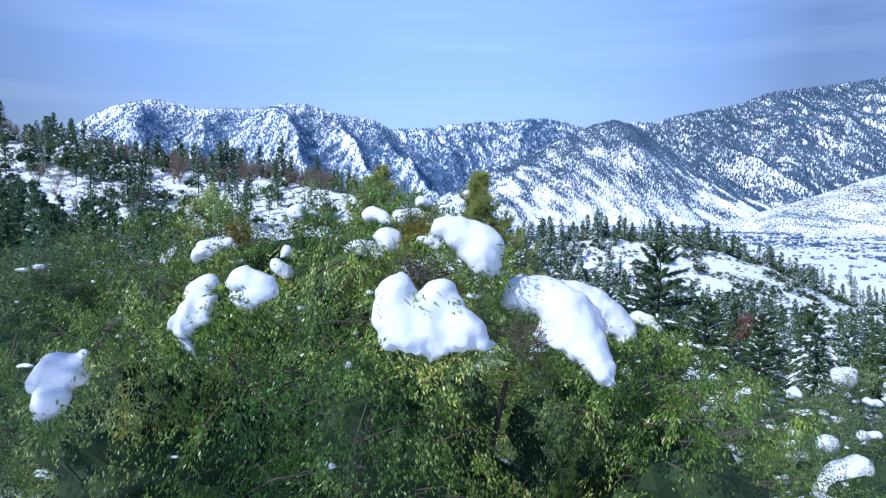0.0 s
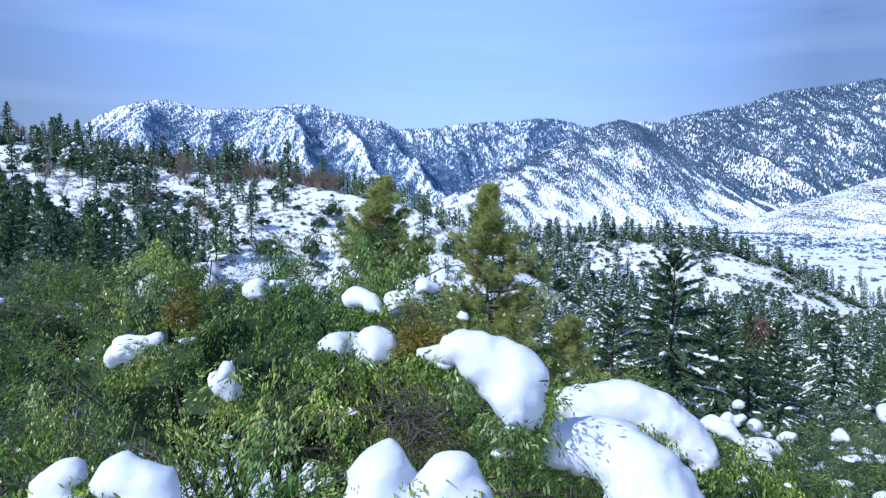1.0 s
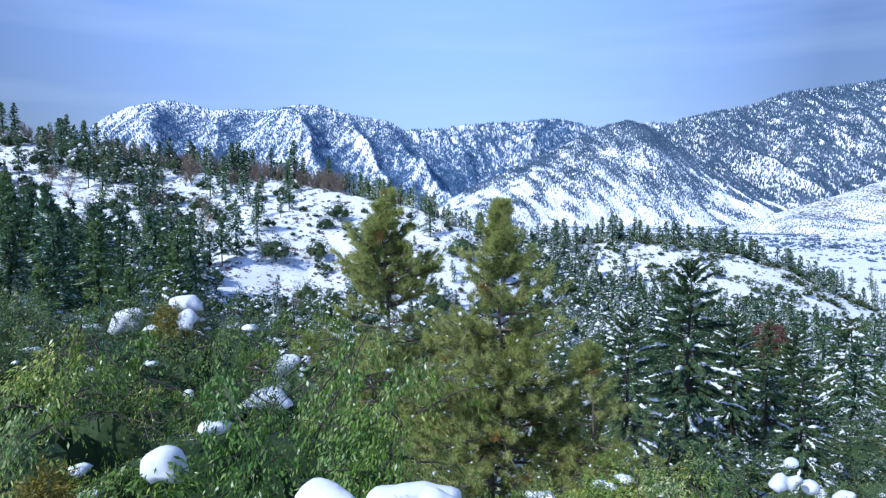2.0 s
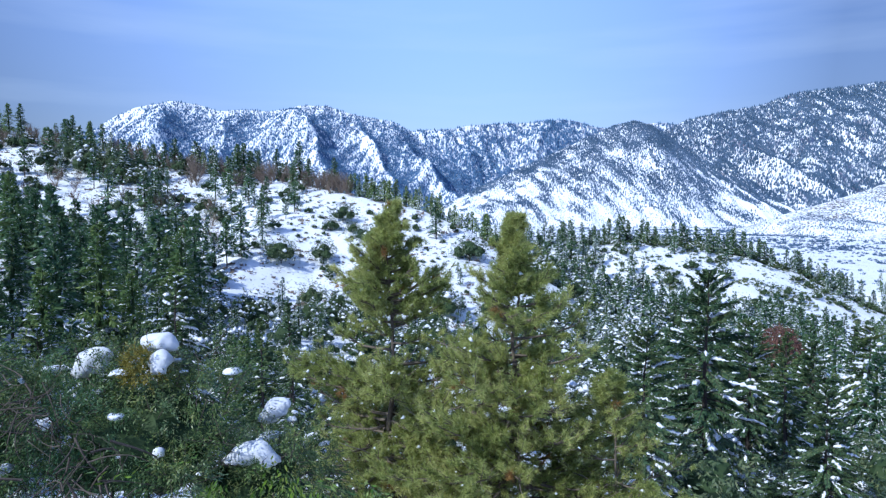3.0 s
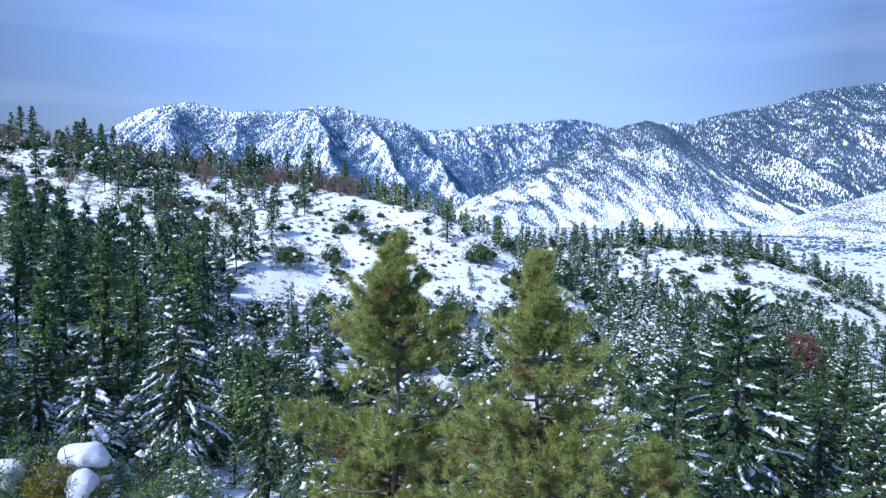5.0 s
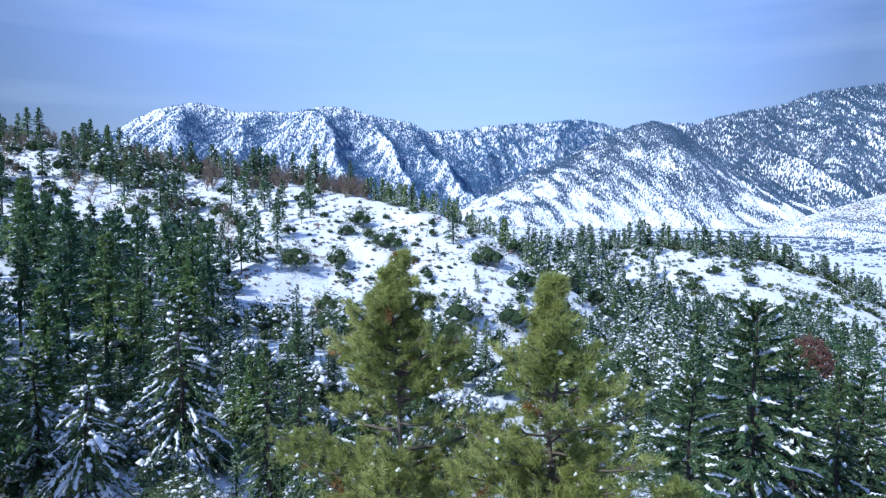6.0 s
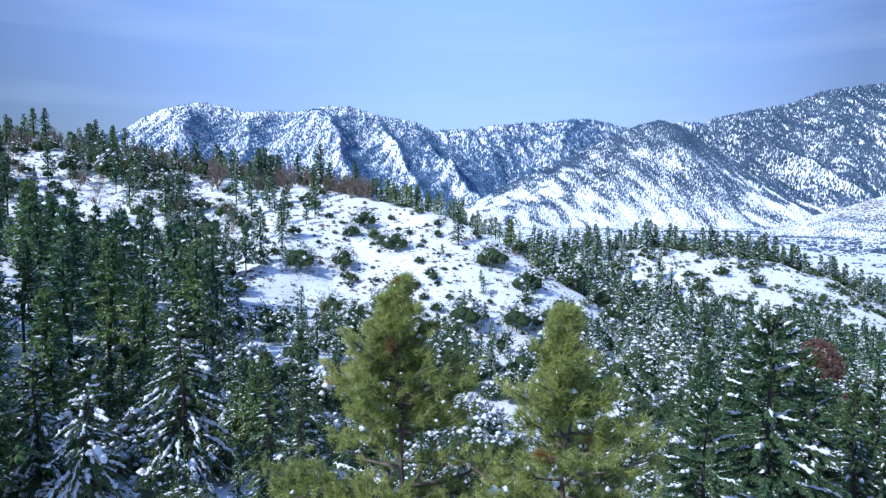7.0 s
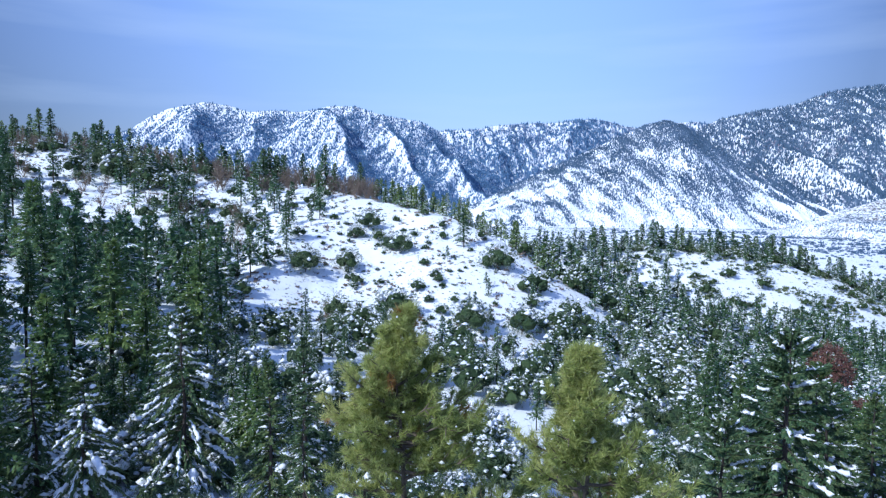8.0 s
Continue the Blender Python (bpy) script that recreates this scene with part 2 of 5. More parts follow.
def rand_dirs(rng, n):
    return unit(rng.normal(size=(n, 3)))


def blades(base, way, length, width, rng, tri=False, face=None):
    """Flat leaves or needles: a pointed blade from each base along way."""
    n = len(base)
    side = unit(np.cross(way, rand_dirs(rng, n) if face is None else face + 0.75 * rand_dirs(rng, n)))
    length, width = np.broadcast_to(length, n)[:, None], np.broadcast_to(width, n)[:, None]
    i = np.arange(n)
    if tri:
        v = np.stack([base - side * width / 2, base + side * width / 2, base + way * length], 1).reshape(-1, 3)
        return v, [np.stack([3 * i, 3 * i + 1, 3 * i + 2], 1)]
    mid = base + way * length * 0.45
    v = np.stack([base, mid + side * width / 2, base + way * length, mid - side * width / 2], 1).reshape(-1, 3)
    return v, [np.stack([4 * i, 4 * i + 1, 4 * i + 2, 4 * i + 3], 1)]


def lozenges(centre, way, length, width, height, rng):
    """Small rounded lumps (octahedra stretched along way), for snow on boughs."""
    n = len(centre)
    up = np.tile([0.0, 0.0, 1.0], (n, 1))
    side = unit(np.cross(way, up) + 1e-6)
    length, width, height = (np.broadcast_to(a, n)[:, None] for a in (length, width, height))
    j = lambda: 1 + rng.uniform(-0.3, 0.3, (n, 1))
    v = np.stack([centre - way * length / 2, centre + side * width / 2 * j(), centre + way * length / 2,
                  centre - side * width / 2 * j(), centre + up * height * 0.6 * j(), centre - up * height * 0.4], 1).reshape(-1, 3)
    i = np.arange(n) * 6
    tris = []
    for a, b, c in ((0, 1, 4), (1, 2, 4), (2, 3, 4), (3, 0, 4), (1, 0, 5), (2, 1, 5), (3, 2, 5), (0, 3, 5)):
        tris.append(np.stack([i + a, i + b, i + c], 1))
    return v, [np.concatenate(tris)]


def snow_lumps(rng, centre, size):
    """Soft uneven lumps of snow, flattened below."""
    rings, sides = 6, 9
    th = np.linspace(0.05, np.pi - 0.05, rings)[None, :, None]
    ph = (np.arange(sides) * 2 * np.pi / sides)[None, None] + rng.uniform(0, 6.28, (len(centre), 1, 1))
    n = len(centre)
    a, b, c, e = (rng.uniform(0, 6.28, (n, 1, 1)) for _ in range(4))
    r = 1 + 0.36 * np.sin(2 * ph + a) * np.sin(th) + 0.24 * np.sin(3 * ph + b) * np.sin(th) + 0.14 * np.sin(3 * th + c) + 0.08 * np.sin(5 * ph + 4 * th + e) * np.sin(th)
    r = r * (np.asarray(size) / 2)[:, None, None]
    z = r * np.cos(th) * 0.52
    x, y = r * np.sin(th) * np.cos(ph) * rng.uniform(0.8, 1.25, (n, 1, 1)), r * np.sin(th) * np.sin(ph)
    v = (np.stack([x, y, np.where(z < 0, z * 0.7, z)], -1) + centre[:, None, None]).reshape(-1, 3)
    base = (np.arange(n) * rings * sides)[:, None, None] + (np.arange(rings - 1) * sides)[None, :, None]
    k = np.arange(sides)[None, None]
    k2 = (k + 1) % sides
    return v, [np.stack([base + k, base + sides + k, base + sides + k2, base + k2], -1).reshape(-1, 4)]


def tubes(paths, radii, sides=5):
    """Tapered limbs: paths (n, m, 3), radii (n, m)."""
    paths, radii = np.asarray(paths, float), np.asarray(radii, float)
    n, m, _ = paths.shape
    way = unit(np.gradient(paths, axis=1))
    ref = np.where(np.abs(way[..., 2:3]) > 0.9, np.array([1.0, 0, 0]), np.array([0, 0, 1.0]))
    a = unit(np.cross(way, ref))
    b = np.cross(way, a)
    ang = np.arange(sides) * 2 * np.pi / sides
    ring = a[:, :, None] * np.cos(ang)[None, None, :, None] + b[:, :, None] * np.sin(ang)[None, None, :, None]
    v = (paths[:, :, None] + ring * radii[:, :, None, None]).reshape(-1, 3)
    q = []
    base = (np.arange(n) * m * sides)[:, None, None] + (np.arange(m - 1) * sides)[None, :, None]
    k = np.arange(sides)[None, None]
    k2 = (k + 1) % sides
    q = np.stack([base + k, base + k2, base + sides + k2, base + sides + k], -1).reshape(-1, 4)
    return v, [q]


# ---- terrain ----
def smooth_max(a, b, k):
    h = np.clip(0.5 + 0.5 * (a - b) / k, 0, 1)
    return b + (a - b) * h + k * h * (1 - h)


def waves(x, y, size, seed):
    """Smooth rolling relief, about -1 to 1."""
    r = np.random.RandomState(seed)
    z = np.zeros_like(np.asarray(x, float))
    for i in range(7):
        a, f, p = r.uniform(0, 2 * np.pi), 2 * np.pi / size * r.uniform(0.5, 2.2), r.uniform(0, 6.28)
        z = z + np.sin((x * np.cos(a) + y * np.sin(a)) * f + p)
    return z / 4


def crest_line(x):
    """How far off the crest of the open hill runs."""
    return np.interp(x, [-300, -70, 20, 80], [331, 297, 230, 200])


def ground_height(x, y):
    x, y = np.asarray(x, float), np.asarray(y, float)
    near = -5.2 - 0.26 * np.clip(y - 3, -60, 400) - 0.03 * np.abs(x)
    floor = -30 - 0.13 * np.clip(x, -260, 160) - 0.00 * y
    low = smooth_max(near, floor, 6)
    d = y - crest_line(x)
    crest_z = sum(np.interp(x + k, [-300, -200, -150, -100, -68, -43, -9, 15, 40, 70, 110], [40, 31, 22, 15, 11.9, 6.2, 0.0, -13, -30, -45, -60]) for k in (-12, -8, -4, 0, 4, 8, 12)) / 7
    steep = 0.42 - 0.12 * np.exp(-((x + 68) / 18) ** 2)
    hill = crest_z + np.where(d < 0, steep * d, -0.05 * d - 0.0045 * np.minimum(d, 60) ** 2)
    right_z = -15.5 - np.where(x > 85, 0.0023 * (x - 85) ** 2, 0.05 * (85 - x))
    e = y - 340
    right = right_z + np.where(e < 0, 0.42 * e, -0.10 * e)
    land = smooth_max(smooth_max(low, hill, 5), right, 4)
    valley = -46 + 0.9 * waves(x, y, 300, 5)
    fade = np.clip((y - 380) / 120, 0, 1)
    land = np.where(y > 380, smooth_max(land * (1 - fade) + (valley - 20) * fade, valley, 6), land)
    back = np.clip((-y - 20) / 60, 0, 1)
    land = land + back * 12
    far = np.clip(np.hypot(x, y) / 400, 0, 1)
    # a wooded shoulder, added out of view on the sunward side to shade the slope
    land = land + 70 * np.exp(-((x + 1.12 * y) / (0.16 * np.maximum(y, 60))) ** 2) * np.clip((y - 150) / 60, 0, 1) * np.clip((420 - y) / 80, 0, 1)
    return land + 0.35 * waves(x, y, 16, 3) + 0.7 * waves(x, y, 55, 4) * far ** 0.3


def ground_sheet():
    """One polar sheet round the start of the flight, out to the horizon."""
    front = np.radians(np.arange(-46, 46.01, 0.5))
    rest = np.radians(np.arange(50, 311, 5.0))
    az = np.concatenate([front, rest])
    rad = np.concatenate([[0.0, 1.5], np.geomspace(3, 700, 210), np.geomspace(740, 4700, 26)])
    a, r = np.meshgrid(az, rad)
    x, y = 0.5 + r * np.sin(a), 4 + r * np.cos(a)
    z = ground_height(x, y)
    v = np.stack([x, y, z], -1).reshape(-1, 3)
    n, m = len(rad), len(az)
    i, j = np.meshgrid(np.arange(n - 1), np.arange(m), indexing="ij")
    j2 = (j + 1) % m
    q = np.stack([i * m + j, i * m + j2, (i + 1) * m + j2, (i + 1) * m + j], -1).reshape(-1, 4)
    return tagged(new("ground", raw_mesh("ground", v, [q], M_GROUND, True)),
                  "snow-covered hillsides and valley floor with dark scrub", "ground", kind="structure")


ground_sheet()


def fbm1(u, v, seed, octaves=5):
    """Ridged noise in two dimensions, 0 to 1, for spurs and gullies."""
    out, amp, tot = np.zeros(u.shape), 1.0, 0.0
    fu, fv = u.ravel(), v.ravel()
    for o in range(octaves):
        k = 2.0 ** o
        val = np.array([noise.noise((a * k + seed * 7.3, b * k, seed + o * 3.1)) for a, b in zip(fu, fv)]).reshape(u.shape)
        out += amp * (1 - np.abs(val) * 2)
        tot += amp
        amp *= 0.55
    return out / tot


MOUNTAINS = []


def mountain(name, crest_x, crest_z, crest_y, reach, mat, label, spur, spur_len, lean=0.0, cols=260, rows=56, seed=1, power=1.0, spurs=()):
    """A range: a crest line, a front that falls to the valley by spurs and gullies, and a back slope."""
    xs = np.linspace(crest_x[0], crest_x[-1], cols)
    cz = np.interp(xs, crest_x, crest_z)
    rough = np.array([noise.noise((x / spur_len * 6, seed, 0.3)) + 0.5 * noise.noise((x / spur_len * 17, seed, 1.3)) for x in xs])
    v = np.concatenate([np.linspace(-0.5, 0, 8)[:-1], np.linspace(0, 1, rows)])
    vv, xx = np.meshgrid(v, xs, indexing="ij")
    zz0 = np.broadcast_to(cz, vv.shape)
    fall = np.where(vv > 0, np.abs(vv) ** power, np.abs(vv) * 1.3)
    ridges = fbm1(xx / spur_len + lean * vv, vv * 0.9, seed)
    fine = fbm1(xx / spur_len * 3.1 + lean * 2.2 * vv, vv * 3.0, seed + 9, 3)
    env = np.clip(vv, 0, 1) ** 0.55 * (1 - np.clip(vv, 0, 1)) ** 0.5
    height = zz0 + 60
    z = -60 + height * (1 - fall) + spur * env * (ridges - 0.62) + spur * 0.35 * env * (fine - 0.6) + rough * 0.007 * height * np.exp(-np.abs(vv) * 12)
    # main spurs: from the crest at x0, running down to x1, sharp-backed, steeper on one side
    for x0, x1, high, wide, steep in spurs:
        off = (xx - (x0 + (x1 - x0) * np.clip(vv, 0, 1))) / wide + 0.3 * (ridges - 0.6)
        off = np.where(off > 0, off * steep, off)
        z = z + high * np.clip(vv / 0.4, 0, 1) * (1 - np.clip(vv, 0, 1)) ** 0.7 * np.exp(-np.abs(off) * 1.3)
    y = crest_y - reach * vv
    top = zz0 * (y / crest_y) - 0.03 * height * np.clip(vv / 0.1, 0, 1)
    z = np.where((vv > 0) & (z > top), top, z)
    V = np.stack([xx, y, z], -1).reshape(-1, 3)
    n, m = len(v), cols
    i, j = np.meshgrid(np.arange(n - 1), np.arange(m - 1), indexing="ij")
    q = np.stack([i * m + j, (i + 1) * m + j, (i + 1) * m + j + 1, i * m + j + 1], -1).reshape(-1, 4)
    MOUNTAINS.append((V.reshape(n, m, 3), name))
    return tagged(new(name, raw_mesh(name, V, [q], mat, True)), label, "mountain", kind="structure")


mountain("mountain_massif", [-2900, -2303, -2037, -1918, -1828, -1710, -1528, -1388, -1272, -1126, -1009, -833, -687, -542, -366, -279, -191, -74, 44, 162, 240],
         [240, 300, 364, 408, 466, 516, 550, 533, 496, 505, 494, 526, 520, 474, 445, 402, 315, 251, 164, 91, 40], 3500, 950, M_HAZED_MASSIF,
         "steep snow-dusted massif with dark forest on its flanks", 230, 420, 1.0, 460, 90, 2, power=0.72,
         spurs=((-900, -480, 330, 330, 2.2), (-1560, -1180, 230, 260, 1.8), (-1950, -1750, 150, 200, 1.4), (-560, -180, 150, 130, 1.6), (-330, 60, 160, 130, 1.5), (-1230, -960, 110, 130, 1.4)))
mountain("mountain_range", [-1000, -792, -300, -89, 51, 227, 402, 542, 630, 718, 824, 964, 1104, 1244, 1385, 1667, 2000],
         [400, 422, 475, 483, 507, 518, 522, 539, 543, 529, 498, 484, 516, 527, 496, 444, 400], 4200, 800, M_HAZED_RANGE,
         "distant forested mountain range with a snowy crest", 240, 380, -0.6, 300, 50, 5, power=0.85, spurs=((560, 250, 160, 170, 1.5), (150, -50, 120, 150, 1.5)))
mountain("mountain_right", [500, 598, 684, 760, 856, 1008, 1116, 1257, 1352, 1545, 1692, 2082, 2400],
         [150, 215, 252, 290, 336, 368, 387, 436, 447, 473, 490, 544, 560], 2600, 800, M_HAZED_RIGHT,
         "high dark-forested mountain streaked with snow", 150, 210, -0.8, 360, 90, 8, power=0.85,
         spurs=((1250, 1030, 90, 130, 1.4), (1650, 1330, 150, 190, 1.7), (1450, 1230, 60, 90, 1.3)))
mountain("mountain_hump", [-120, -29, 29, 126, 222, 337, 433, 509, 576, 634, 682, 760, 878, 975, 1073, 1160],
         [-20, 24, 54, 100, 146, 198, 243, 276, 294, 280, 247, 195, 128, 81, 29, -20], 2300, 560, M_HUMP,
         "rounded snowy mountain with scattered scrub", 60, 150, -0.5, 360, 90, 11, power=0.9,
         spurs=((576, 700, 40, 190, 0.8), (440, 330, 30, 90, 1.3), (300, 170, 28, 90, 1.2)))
mountain("foothill", [540, 585, 615, 660, 726, 790, 852, 993, 1200], [-50, -24, -9, 4, 24, 46, 63, 96, 125], 1300, 380, M_FOOT,
         "smooth white foothill with sparse scrub", 40, 120, -0.5, 160, 50, 14)


def mountain_woods(index, count, seed, size, name, label, top, foot, aspect, streak, clump, lean=0.0, mat=None, tall=0.0):
    """Far trees on a slope, too many to count, as one mesh of small spires: thicker on the slopes that face
    away from the sun, in lines down the gullies and in clumps."""
    grid, _ = MOUNTAINS[index]
    rng = np.random.RandomState(seed)
    n, m, _ = grid.shape
    total = count * 4
    i = rng.uniform(5, n - 1.001, total)
    j = rng.uniform(0, m - 1.001, total)
    i0, j0 = i.astype(int), j.astype(int)
    fi, fj = (i - i0)[:, None], (j - j0)[:, None]
    p = (grid[i0, j0] * (1 - fi) * (1 - fj) + grid[i0 + 1, j0] * fi * (1 - fj) + grid[i0, j0 + 1] * (1 - fi) * fj + grid[i0 + 1, j0 + 1] * fi * fj)
    nx = np.gradient(grid[..., 2], axis=1) / np.maximum(np.gradient(grid[..., 0], axis=1), 1e-3)
    away = np.clip(-nx[i0, j0], -0.7, 0.9)
    w = np.clip((i - 7) / (n - 8), 0, 1)
    down = w * 800
    if tall:
        # on a free-standing mountain the scrub thins towards the valley
        w = 1 - np.clip((p[:, 2] + 30) / tall, 0, 1)
    line = np.array([noise.noise((a / 34 + lean * d / 34, d / 150, seed)) for a, d in zip(p[:, 0], down)])
    group = np.array([noise.noise((a / 190, d / 160, seed + 5.5)) + 0.6 * noise.noise((a / 70, d / 60, seed + 8.5)) for a, d in zip(p[:, 0], down)])
    dens = np.interp(w, [0, 0.5, 1], [top, (top + foot) / 2, foot]) + aspect * away + streak * line + clump * group
    keep = rng.uniform(size=total) < np.clip(dens, 0, 1)
    p = p[keep][:count]
    k = len(p)
    h = size * rng.uniform(0.5, 1.4, k)[:, None]
    r = h * rng.uniform(0.24, 0.42, (k, 1))
    t = rng.uniform(0, 6.28, k)[:, None]
    up = np.array([0, 0, 1.0])
    ring = [p + np.concatenate([np.cos(t + q) * r, np.sin(t + q) * r, -0.15 * h], 1) for q in (0, 2.1, 4.2)]
    v = np.stack([*ring, p + up * h], 1).reshape(-1, 3)
    b = np.arange(k) * 4
    f = np.concatenate([np.stack([b, b + 1, b + 3], 1), np.stack([b + 1, b + 2, b + 3], 1), np.stack([b + 2, b, b + 3], 1)])
    return tagged(new(name, raw_mesh(name, v, [f], mat or M_HAZED_WOODS)), label, "trees", kind="stuff")


mountain_woods(0, 110000, 21, 8.2, "massif_woods", "dark conifer woods scattered over the massif", 0.40, 0.68, 0.55, 0.42, 0.25, 0.5, M_HAZED_WOODS_FAR)
mountain_woods(1, 40000, 22, 13, "range_woods", "dense far woods on the distant range", 0.5, 1.1, 0.5, 0.35, 0.3, -0.3, M_HAZED_WOODS_FAR)
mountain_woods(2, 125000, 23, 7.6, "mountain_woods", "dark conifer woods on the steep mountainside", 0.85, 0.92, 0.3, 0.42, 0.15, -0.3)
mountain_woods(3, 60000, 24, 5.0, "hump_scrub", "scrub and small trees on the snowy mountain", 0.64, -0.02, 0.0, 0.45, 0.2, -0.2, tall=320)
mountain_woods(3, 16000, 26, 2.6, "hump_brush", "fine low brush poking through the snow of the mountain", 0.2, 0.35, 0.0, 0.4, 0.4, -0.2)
mountain_woods(4, 12000, 25, 2.6, "foothill_scrub", "sparse scrub on the white foothill", 0.3, 0.4, 0.2, 0.4, 0.5)


# ---- kinds of trees ----
def conifer(name, seed, height, radius, whorls, per, sprigs, droop, snow, needle, mats=(None, None), shape=0.9, bare=0.08,
            label="", group="", broad=1.0, lump=1.0, strips=0, plain=False, fat=1.0, lift=0.0):
    """A fir or pine spire: trunk, drooping boughs with sprays of needles, snow lying along them. Base at the origin."""
    rng = np.random.RandomState(seed)
    root = new(name)
    fol, bark = mats
    k = 4 if plain else 9
    zt = np.linspace(0, 1, k)
    bend = np.cumsum(rng.normal(0, 0.006 * height, (k, 2)), 0)
    axis = np.concatenate([bend, (zt * height)[:, None]], 1)
    part("trunk", raw_mesh("trunk", *tubes(axis[None], (0.017 * height * (1 - zt * 0.93))[None], 4 if plain else 7), bark, True), root)
    n = whorls * per
    lev = np.repeat(np.linspace(0, 1, whorls), per) + rng.uniform(-0.5, 0.5, n) / whorls
    if plain:
        lev = np.sort(rng.uniform(0, 1, n)) ** 0.9
    lev = np.clip(lev, 0, 1)
    z = (bare + (0.985 - bare) * lev) * height
    az = rng.uniform(0, 2 * np.pi, n)
    length = radius * ((1 - lev) ** shape * 0.95 + 0.05) * rng.uniform(0.55, 1.15, n)
    length *= np.interp(lev, [0, 0.12], [0.75, 1])
    rise = lift + np.interp(lev, [0, 0.6, 1], [-0.15, 0.15, 0.9]) + rng.normal(0, 0.12, n)
    m = 6
    s = np.linspace(0, 1, m)
    out = np.stack([np.cos(az), np.sin(az)], 1)
    cx = np.interp(z, axis[:, 2], axis[:, 0])
    cy = np.interp(z, axis[:, 2], axis[:, 1])
    hor = out[:, None] * (length[:, None] * s)[..., None]
    ver = z[:, None] + length[:, None] * (rise[:, None] * s - droop * s ** 2 * np.interp(lev, [0, 1], [1, 0.25])[:, None])
    paths = np.concatenate([hor + np.stack([cx, cy], 1)[:, None], ver[..., None]], 2)
    if not plain:
        pv, pf = tubes(paths, 0.0045 * height * np.outer(length / radius, 1 - 0.85 * s) + 0.004, 3)
        part("branchwork", raw_mesh("branchwork", pv, pf, bark, True), root, kind="stuff")
    # sprays of needles either side of each bough
    tot = n * sprigs
    b = np.repeat(np.arange(n), sprigs)
    u = rng.uniform(0.12, 1.0, tot) ** 0.8
    idx = np.minimum((u * (m - 1)).astype(int), m - 2)
    f = (u * (m - 1) - idx)[:, None]
    base = paths[b, idx] * (1 - f) + paths[b, idx + 1] * f
    along = unit(paths[b, idx + 1] - paths[b, idx])
    side = np.stack([-out[b, 1], out[b, 0], np.zeros(tot)], 1) * rng.choice([-1, 1], tot)[:, None]
    way = unit(along * rng.uniform(0.4, 1.1, (tot, 1)) + side * rng.uniform(0.1, 1.0, (tot, 1)) * broad + np.array([0, 0, 1]) * rng.normal(-0.12 if plain else -0.4, 0.5 if plain else 0.3, (tot, 1)))
    ln = needle * np.interp(length[b] / radius, [0, 1], [0.55, 1.1]) * rng.uniform(0.6, 1.3, tot) * (1.1 - 0.4 * u)
    face = np.concatenate([out[b] * 0.6, np.full((tot, 1), 0.8)], 1)
    v, q = blades(base, way, ln, ln * rng.uniform(0.24, 0.42, tot) * fat, rng, face=face)
    if plain:
        # the dense heart of the crown, ragged bough by bough, coloured as inner shade
        rings, sides = 6, 6
        hl = np.linspace(0, 1, rings)
        hr = radius * 0.15 * ((1 - hl) ** shape * 0.95 + 0.03)[:, None] * rng.uniform(0.55, 1.2, (rings, sides)) * np.interp(hl, [0, 0.1], [0.5, 1])[:, None]
        ha = np.arange(sides)[None] * 2 * np.pi / sides + rng.uniform(0, 6, (rings, 1)) * 0.15
        hz = (bare + (0.97 - bare) * hl)[:, None] * height - hr * rng.uniform(0.2, 0.7, (rings, sides))
        hv = np.stack([hr * np.cos(ha) + np.interp(hz, axis[:, 2], axis[:, 0]), hr * np.sin(ha) + np.interp(hz, axis[:, 2], axis[:, 1]), hz], -1).reshape(-1, 3)
        i, j = np.meshgrid(np.arange(rings - 1), np.arange(sides), indexing="ij")
        j2 = (j + 1) % sides
        hq = np.stack([i * sides + j, i * sides + j2, (i + 1) * sides + j2, (i + 1) * sides + j], -1).reshape(-1, 4)
        part("inner_crown", raw_mesh("inner_crown", hv, [hq], M_INNER_SHADE), root, kind="stuff")
    part("crown", raw_mesh("crown", v, q, fol), root)
    if snow > 0:
        k = int(n * snow * (2.2 if fat > 1.4 else 5))
        b = rng.randint(0, n, k)
        keep = rng.uniform(size=k) < np.interp(lev[b], [0, 0.8, 1], [1, 0.8, 0.4])
        b = b[keep]
        k = len(b)
        u = rng.uniform(0.25, 0.98, k)
        idx = np.minimum((u * (m - 1)).astype(int), m - 2)
        f = (u * (m - 1) - idx)[:, None]
        p = paths[b, idx] * (1 - f) + paths[b, idx + 1] * f
        along = unit(paths[b, idx + 1] - paths[b, idx])
        ll = needle * np.clip(np.exp(rng.normal(-0.55, 0.5, k)), 0.2, 1.8) * np.interp(length[b] / radius, [0, 1], [0.5, 1.1]) * lump
        p = p + np.stack([-out[b, 1], out[b, 0], np.zeros(k)], 1) * rng.normal(0, 0.3, (k, 1)) * ll[:, None] + np.array([0, 0, 0.04 * needle + 0.02])
        if fat > 1.4:
            v, q = blades(p - along * ll[:, None] / 2, along, ll, ll * rng.uniform(0.25, 0.5, k), rng)
        else:
            v, q = lozenges(p, along, ll, ll * rng.uniform(0.25, 0.5, k), ll * rng.uniform(0.16, 0.3, k), rng)
        piece = (v, q)
        if strips:
            b = rng.choice(n, strips, replace=False, p=(1.1 - 0.6 * lev) / (1.1 - 0.6 * lev).sum())
            rows = paths[b]
            first, last = rng.uniform(0.8, 3.0, len(b)), rng.uniform(3.6, 5.0, len(b))
